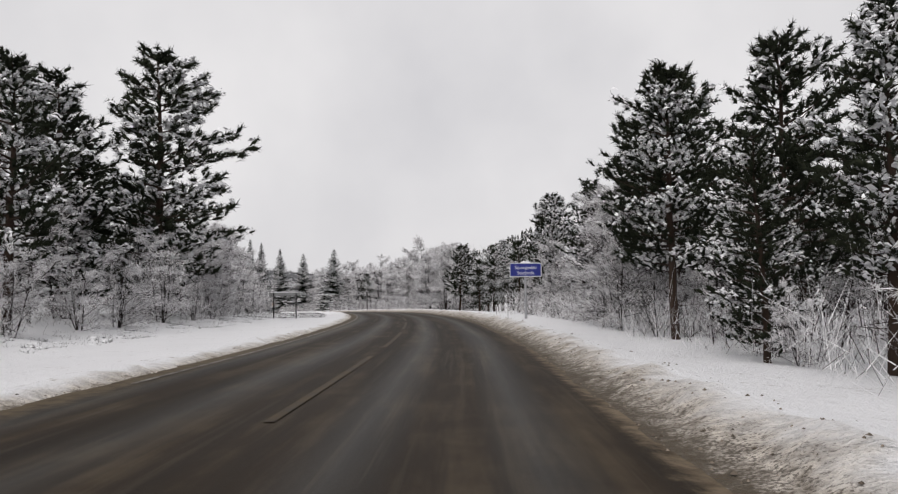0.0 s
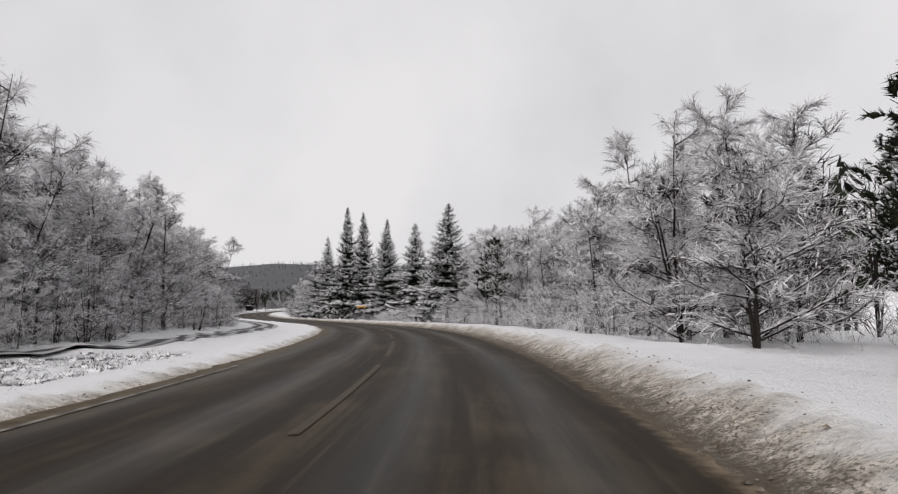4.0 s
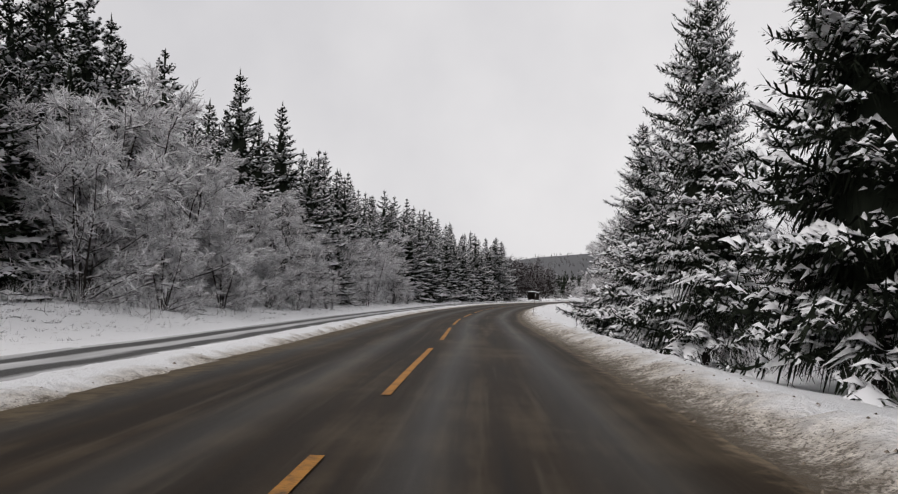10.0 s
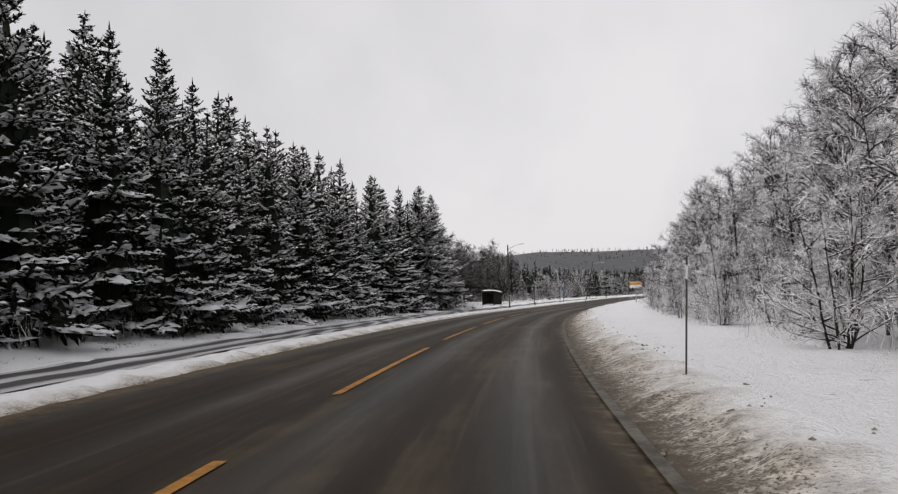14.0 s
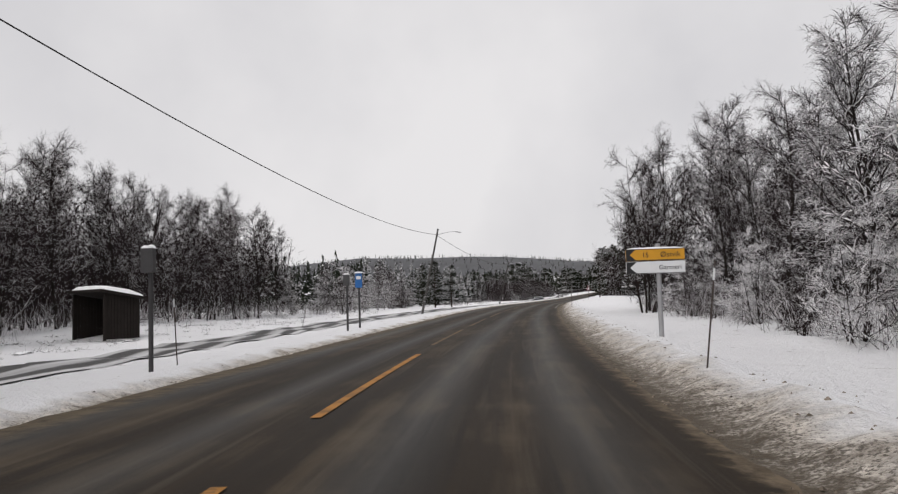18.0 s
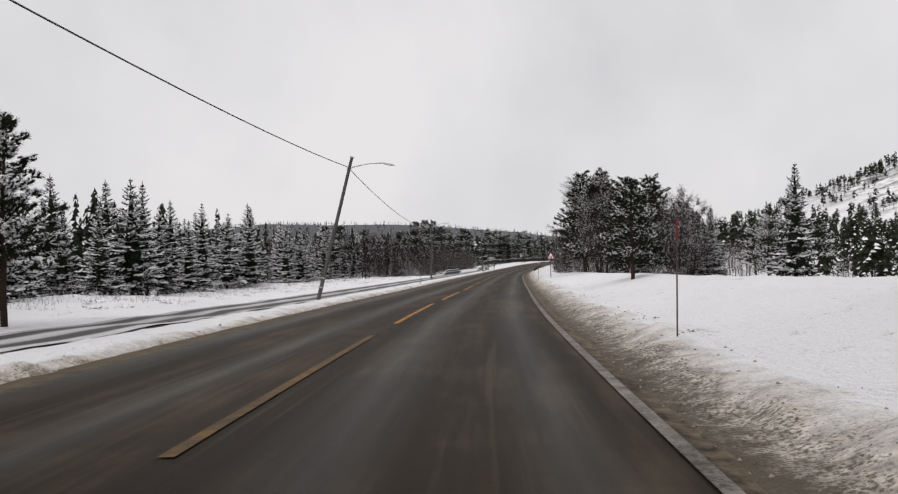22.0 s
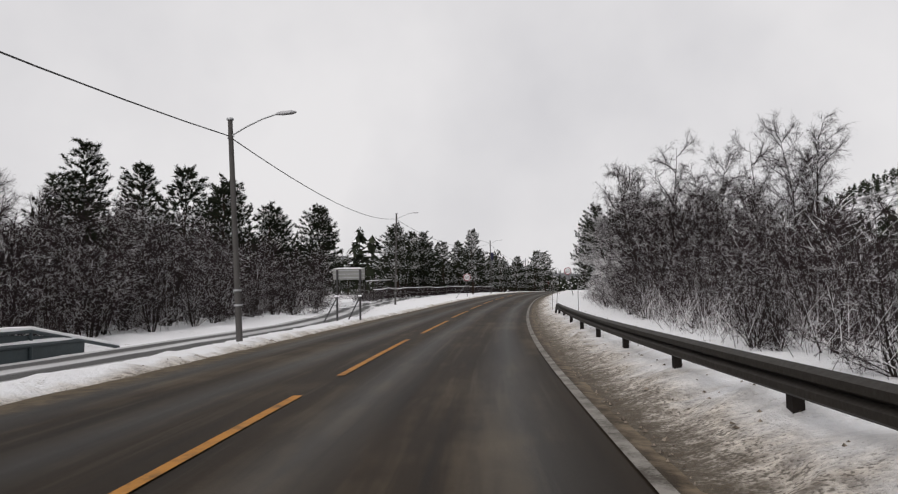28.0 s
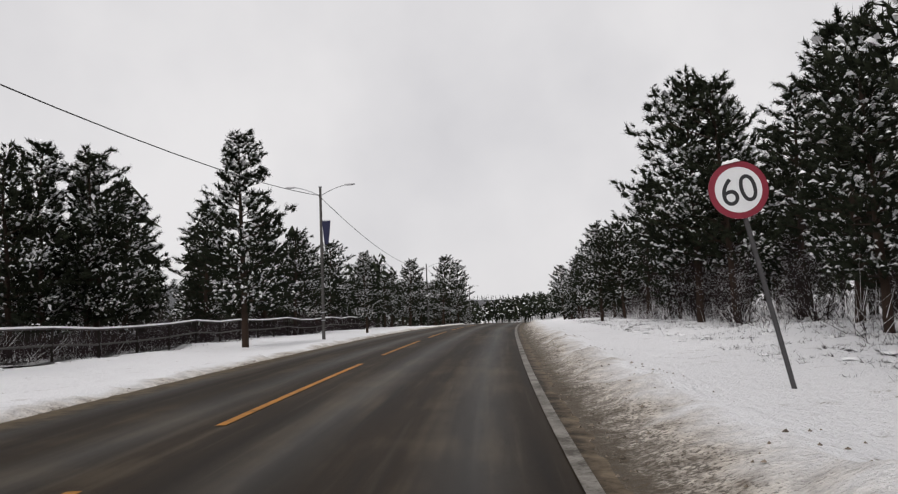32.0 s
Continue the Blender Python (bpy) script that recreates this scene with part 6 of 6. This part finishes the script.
# pines and frosted scrub by the first bend
woods(
    (("shrub", "shrub", "birch"), -2, 112, -12.5, 3.4, 2.5, 5),
    (("birch", "pine"), 0, 80, -17, 4.5, 6, 9),
    (("birch",), 80, 114, -16.5, 3.2, 8, 11),
    (("shrub", "shrub", "grey_birch"), 6, 58, 9.6, 3.0, 1.6, 4.5),
    (("grey_birch", "birch"), 8, 62, 13, 3.6, 4, 7),
    (("birch", "shrub"), 66, 96, 21, 3.6, 3.5, 6),
    (("pine", "grey_birch"), 8, 60, 18, 4.5, 7, 10),
    (("pine",), 92, 112, 17.5, 5.5, 7, 10),
    (("dark_pine", "pine"), 58, 92, 20.5, 4.5, 7, 10),
)
# frosted birches on both sides of the long bend
woods(
    (("birch",), 100, 178, -13.5, 3.0, 6, 9),
    (("birch",), 100, 188, -17.5, 3.2, 8, 11),
    (("shrub",), 95, 150, -11.6, 3.2, 1.8, 3.5),
    (("birch",), 96, 145, 11.5, 3.4, 6, 9),
    (("birch",), 100, 175, 16, 3.6, 8, 12),
    (("shrub",), 102, 176, 9.3, 3.4, 1.6, 3.5),
    (("shrub",), 178, 206, 13, 4.5, 2, 3.5),
)
# spruce plantation above the footpath
woods(
    (("spruce",), 246, 336, -15.2, 3.4, 10, 13),
    (("spruce",), 222, 338, -18.8, 3.6, 12, 15.5),
    (("spruce",), 206, 338, -23.5, 3.8, 13, 17),
    (("spruce",), 196, 228, -23, 3.2, 13, 17),
    (("spruce",), 200, 224, -19.5, 3.6, 10, 14),
    (("shrub",), 226, 264, -11.6, 4.0, 2.5, 5),
    (("shrub", "birch"), 228, 274, -13.0, 3.6, 6, 8.5),
    (("spruce",), 274, 334, -12.9, 2.8, 8.5, 12),
    (("shrub",), 150, 208, -15, 5.0, 1.0, 2.0),
)
# frosted birches inside the right-hand bend
woods(
    (("shrub", "grey_birch"), 243, 345, 10, 3.2, 2.2, 4.6),
    (("birch", "grey_birch", "grey_birch"), 246, 352, 13, 3.4, 7, 10),
    (("grey_birch",), 236, 360, 17.5, 3.8, 9, 13),
)
# browner woods round the bus stop
woods(
    (("shrub", "brown_shrub"), 345, 384, 10.5, 3.0, 2.0, 4.5),
    (("thin_birch", "grey_birch"), 345, 386, 13.5, 3.2, 7, 11),
    (("thin_birch", "grey_birch"), 340, 392, 18, 3.4, 8, 12),
    (("brown_shrub",), 370, 392, 12.5, 3.0, 1.6, 3),
)
# thin scrub, then young spruces beyond the path
woods(
    (("brown_shrub", "grey_birch"), 400, 432, -15.5, 2.8, 2.5, 4.2),
    (("thin_birch", "grey_birch"), 400, 436, -19, 2.8, 3.5, 6),
    (("thin_birch",), 350, 400, -25, 2.6, 9, 12),
    (("thin_birch",), 350, 402, -21, 2.8, 6.5, 10),
    (("spruce",), 436, 512, -19, 3.4, 4, 6.6),
    (("spruce",), 432, 520, -23, 3.6, 5.5, 8),
)
# meadow and the dark grove
woods(
    (("brown_shrub",), 486, 522, 10.5, 2.6, 2, 4.5),
    (("thin_birch",), 480, 522, 13, 2.8, 6, 9.5),
    (("thin_birch", "dark_pine"), 478, 528, 17, 3.2, 7, 11),
    (("brown_shrub", "thin_birch"), 494, 545, 22, 3.5, 6, 10),
    (("dark_pine", "dark_spruce"), 504, 545, 26, 3.4, 7, 11),
)
# thickets before the guard rail
woods(
    (("brown_shrub",), 540, 572, -10.6, 2.8, 2.8, 4.5),
    (("brown_shrub",), 506, 566, -12.6, 2.4, 3.5, 5.5),
    (("brown_shrub", "thin_birch"), 508, 574, -16, 3.0, 4, 6.5),
    (("thin_birch", "dark_pine"), 505, 580, -20.5, 3.4, 5.5, 8),
    (("brown_shrub",), 524, 590, 9.4, 2.6, 2.0, 3.4),
    (("thin_birch", "brown_shrub"), 513, 527, 11, 2.2, 5, 7),
    (("thin_birch",), 513, 529, 15, 2.4, 6, 8.5),
    (("brown_shrub",), 526, 556, 11.5, 2.4, 2.4, 3.8),
    (("brown_shrub",), 526, 556, 14.5, 2.6, 3, 4.6),
    (("brown_shrub", "thin_birch"), 557, 592, 12.2, 2.6, 4, 7),
    (("thin_birch",), 557, 590, 16, 3.2, 6, 9),
)
# pines of the last stretch
woods(
    (("thin_birch", "brown_shrub", "dark_pine"), 596, 700, -26, 5.5, 3.5, 6),
    (("dark_pine",), 640, 800, -14, 7, 6, 9),
    (("dark_pine", "thin_birch"), 600, 720, 17, 3.6, 7, 11),
    (("brown_shrub",), 612, 700, 13.5, 3.2, 2.5, 5),
    (("dark_pine",), 640, 800, 12, 8, 7, 10),
    (("dark_pine",), 660, 820, 22, 6, 8, 12),
)



# ---- far woods ----
def far_wood(name, label, spots, conifer, seed, dark, white, detail=75):
    """Many small trees of few faces, too far off to tell apart."""
    r = random.Random(seed)
    body, cap = Geo(), Geo()
    for x, y, z, h in spots:
        b = Vector((x, y, z - 0.3))
        if conifer:
            k0 = (40 / detail) ** 0.5
            wide = (0.25 if dark is PINE_NEEDLE else 0.21) * r.uniform(0.8, 1.2)
            low = r.uniform(0.15, 0.4) if dark is PINE_NEEDLE else 0.04
            for k in range(detail):
                u = r.random() ** (1.0 if dark is PINE_NEEDLE else 0.95)
                a = r.uniform(0, 6.283)
                prof = math.sin(3.14 * min(1.0, 0.2 + 0.8 * u)) ** 0.6 * 0.8 if dark is PINE_NEEDLE else (1 - u) ** 0.9
                R = h * wide * prof * r.uniform(0.4, 1.1) + 0.12
                c = b + Vector((0, 0, h * (low + (0.96 - low) * u)))
                o = Vector((math.cos(a), math.sin(a), 0))
                sd = Vector((-o.y, o.x, 0)) * (0.42 * R + 0.14) * k0
                tip = c + o * R + Vector((0, 0, -0.35 * R))
                up = c + o * R * 0.3 + Vector((0, 0, 0.06 * h * k0))
                body.face(tip - sd, tip + sd, up)
                if r.random() < 0.24:
                    lift = o * 0.12 + Vector((0, 0, 0.08))
                    cap.face(tip - sd * 0.7 + lift, tip + sd * 0.7 + lift, tip.lerp(up, 0.45) + lift)
            body.tube([b, b + Vector((0, 0, h * 0.92))], (h * 0.018, h * 0.004), 3, False)
        else:
            lean = r.uniform(0, 6.283)
            for k in range(210):
                a, u = r.uniform(0, 6.283), r.random()
                q = r.random() ** 0.5
                R = h * 0.26 * math.sin(min(3.0, 0.5 + 2.5 * u)) * q * (1 + 0.25 * math.cos(a - lean))
                c = b + Vector((math.cos(a) * R, math.sin(a) * R, h * (0.04 + 0.86 * u)))
                L = h * r.uniform(0.05, 0.15)
                dv = Vector((math.cos(a) * 0.9 + r.uniform(-0.6, 0.6), math.sin(a) * 0.9 + r.uniform(-0.6, 0.6), r.uniform(0.1, 1.3))).normalized()
                w = dv.cross(Vector((r.uniform(-1, 1), r.uniform(-1, 1), r.uniform(-1, 1)))).normalized() * h * 0.0034
                (cap if r.random() < white else body).face(c - w, c + w, c + dv * L)
            for k in range(3):
                a = r.uniform(0, 6.283)
                body.tube([b, b + Vector((math.cos(a) * 0.05, math.sin(a) * 0.05, 0.5)) * h, b + Vector((math.cos(a) * 0.12, math.sin(a) * 0.12, 0.88)) * h], (h * 0.009, h * 0.006, h * 0.002), 3, False)
    root = tagged(new(name), label, "woods", "", "stuff")
    part("crowns", body, dark, root)
    part("snow", cap, TREE_SNOW if conifer else FROST, root)


def scatter(s0, s1, d0, d1, n, h0, h1, seed):
    r = np.random.RandomState(seed)
    near, far = (d0, d1) if abs(d0) < abs(d1) else (d1, d0)
    s, d, h = r.uniform(s0, s1, n) + r.normal(0, 7, n), near + (far - near) * 1.6 * r.uniform(0, 1, n) ** 1.5, r.uniform(h0, h1, n)
    x, y, _ = road_xyz(s, d)
    ns, nd = road_sd(x, y)
    edge = abs(near)
    ok = np.abs(nd) > (edge + 4 if edge > 18 else edge - 4)
    z = ground_z(x, y)
    return list(zip(x[ok], y[ok], z[ok], h[ok]))


far_wood("spruce_wood", "snowy spruce plantation on the slope above the road", scatter(190, 345, -70, -30, 300, 13, 18, 1), True, 1, NEEDLE, 0)
far_wood("birch_wood", "frosted birch wood behind the roadside trees", scatter(-10, 215, -60, -19, 420, 9, 14, 2), False, 2, TWIG, 0.8)
far_wood("birch_wood", "frosted birch wood on the inside of the bend", scatter(90, 365, 19, 60, 520, 8, 13, 3), False, 3, TWIG, 0.55)
far_wood("pine_wood", "snowy pines behind the roadside trees", scatter(-10, 130, 27, 60, 150, 9, 14, 4), True, 4, PINE_NEEDLE, 0)
far_wood("birch_wood", "brown leafless wood behind the bus stop", scatter(345, 405, -55, -22, 420, 7, 11, 5), False, 5, TWIG, 0.08)
far_wood("spruce_wood", "dark spruces and pines beyond the footpath", scatter(430, 640, -80, -31, 520, 7, 11, 6), True, 6, NEEDLE, 0)
far_wood("pine_wood", "scattered pines beyond the snowy meadow", scatter(400, 560, 36, 130, 320, 4, 7.5, 7), True, 7, PINE_NEEDLE, 0)
far_wood("birch_wood", "brown thicket behind the guard rail", scatter(520, 600, 12, 40, 480, 3, 5, 8), False, 8, TWIG, 0.2)
far_wood("thicket", "dense brown thicket behind the footbridge railing", scatter(503, 580, -28, -13.5, 620, 3.5, 6.2, 14), False, 14, TWIG, 0.05)
far_wood("pine_wood", "dark pines along the last stretch of road", scatter(620, 960, -70, -16, 360, 7, 11, 9), True, 9, PINE_NEEDLE, 0)
far_wood("pine_wood", "dark pines on the rise beside the road", scatter(620, 960, 16, 90, 420, 7, 12, 10), True, 10, PINE_NEEDLE, 0)
rh = np.random.RandomState(5)
ex, ey, _ = road_xyz(rh.uniform(885, 960, 160), rh.uniform(-18, 18, 160))
far_wood("pine_wood", "dark pines beyond the far crest of the road", list(zip(ex, ey, ground_z(ex, ey), rh.uniform(7, 11, 160))), True, 15, PINE_NEEDLE, 0)
hx, hy = rh.uniform(-60, 650, 2600), rh.uniform(760, 1400, 2600)
hk = (hills(hx, hy) > 9) & (waves(hx, hy, 140, 31) + rh.uniform(-0.8, 0.8, 2600) > -0.35)
far_wood("hill_wood", "sparse pines on the snowy rocky hill", list(zip(hx[hk], hy[hk], ground_z(hx[hk], hy[hk]), rh.uniform(6, 12, hk.sum()))), True, 12, PINE_NEEDLE, 0, 26)
hx, hy = rh.uniform(-1900, 100, 3600), rh.uniform(950, 2100, 3600)
far_wood("ridge_wood", "dark forest over the far ridge", list(zip(hx, hy, ground_z(hx, hy), rh.uniform(5, 9, 3600))), True, 13, NEEDLE, 0, 22)


# ---- undergrowth ----
def undergrowth(name, label, stretches, seed, dark, light, white):
    """Saplings, stalks and low twigs at the foot of the woods."""
    r = random.Random(seed)
    rs = np.random.RandomState(seed)
    body, cap = Geo(), Geo()
    for s0, s1, d0, d1, n, h0, h1 in stretches:
        s, d = rs.uniform(s0, s1, n), d0 + (d1 - d0) * rs.uniform(0, 1, n) ** 1.3
        x, y, _ = road_xyz(s, d)
        z = ground_z(x, y)
        for px, py, pz in zip(x, y, z):
            h = r.uniform(h0, h1)
            b = Vector((px, py, pz - 0.05))
            for k in range(20):
                a, e = r.uniform(0, 6.283), r.uniform(0.5, 1.5)
                dv = Vector((math.cos(a) * math.cos(e), math.sin(a) * math.cos(e), math.sin(e)))
                p = b + Vector((r.uniform(-0.5, 0.5), r.uniform(-0.5, 0.5), r.uniform(0, 0.45) * h))
                w = dv.cross(Vector((r.uniform(-1, 1), r.uniform(-1, 1), 0.3))).normalized() * r.uniform(0.003, 0.009)
                (cap if r.random() < white else body).face(p - w, p + w, p + dv * h * r.uniform(0.4, 0.9))
    root = tagged(new(name), label, "undergrowth", "", "stuff")
    part("stalks", body, dark, root)
    part("frost", cap, light, root)


undergrowth("undergrowth", "frosted saplings and stalks at the foot of the birches and pines",
            ((-2, 170, -20, -11.5, 800, 0.6, 2.0), (170, 215, -20, -11.5, 120, 0.3, 0.9), (4, 62, 8.2, 20, 700, 0.6, 2.4), (98, 175, 8.2, 20, 900, 0.6, 2.4), (176, 345, 9.2, 20, 1300, 0.6, 2.2), (208, 338, -16, -10.6, 550, 0.5, 1.8)), 41, TWIG, FROST, 0.7)
undergrowth("hedge", "dense dark brown leafless hedge behind the rail fence",
            ((594, 676, -14.2, -12.7, 1700, 1.0, 1.5), (634, 720, -25, -15.5, 900, 1.2, 2.8)), 43, TWIG, FROST, 0.04)
undergrowth("undergrowth", "brown snowy saplings and grass at the foot of the later woods",
            ((345, 432, -26, -17, 700, 0.6, 2.2), (345, 394, 9.6, 20, 700, 0.6, 2.2), (432, 520, -19, -12.5, 350, 0.3, 0.9), (476, 525, 9.2, 18, 600, 0.5, 2.0), (505, 580, -18, -11, 900, 0.6, 2.2), (524, 592, 8.2, 18, 1000, 0.6, 2.2), (596, 720, 11, 20, 700, 0.5, 1.8), (590, 720, -24, -17, 600, 0.4, 1.5)), 42, TWIG, FROST, 0.35)
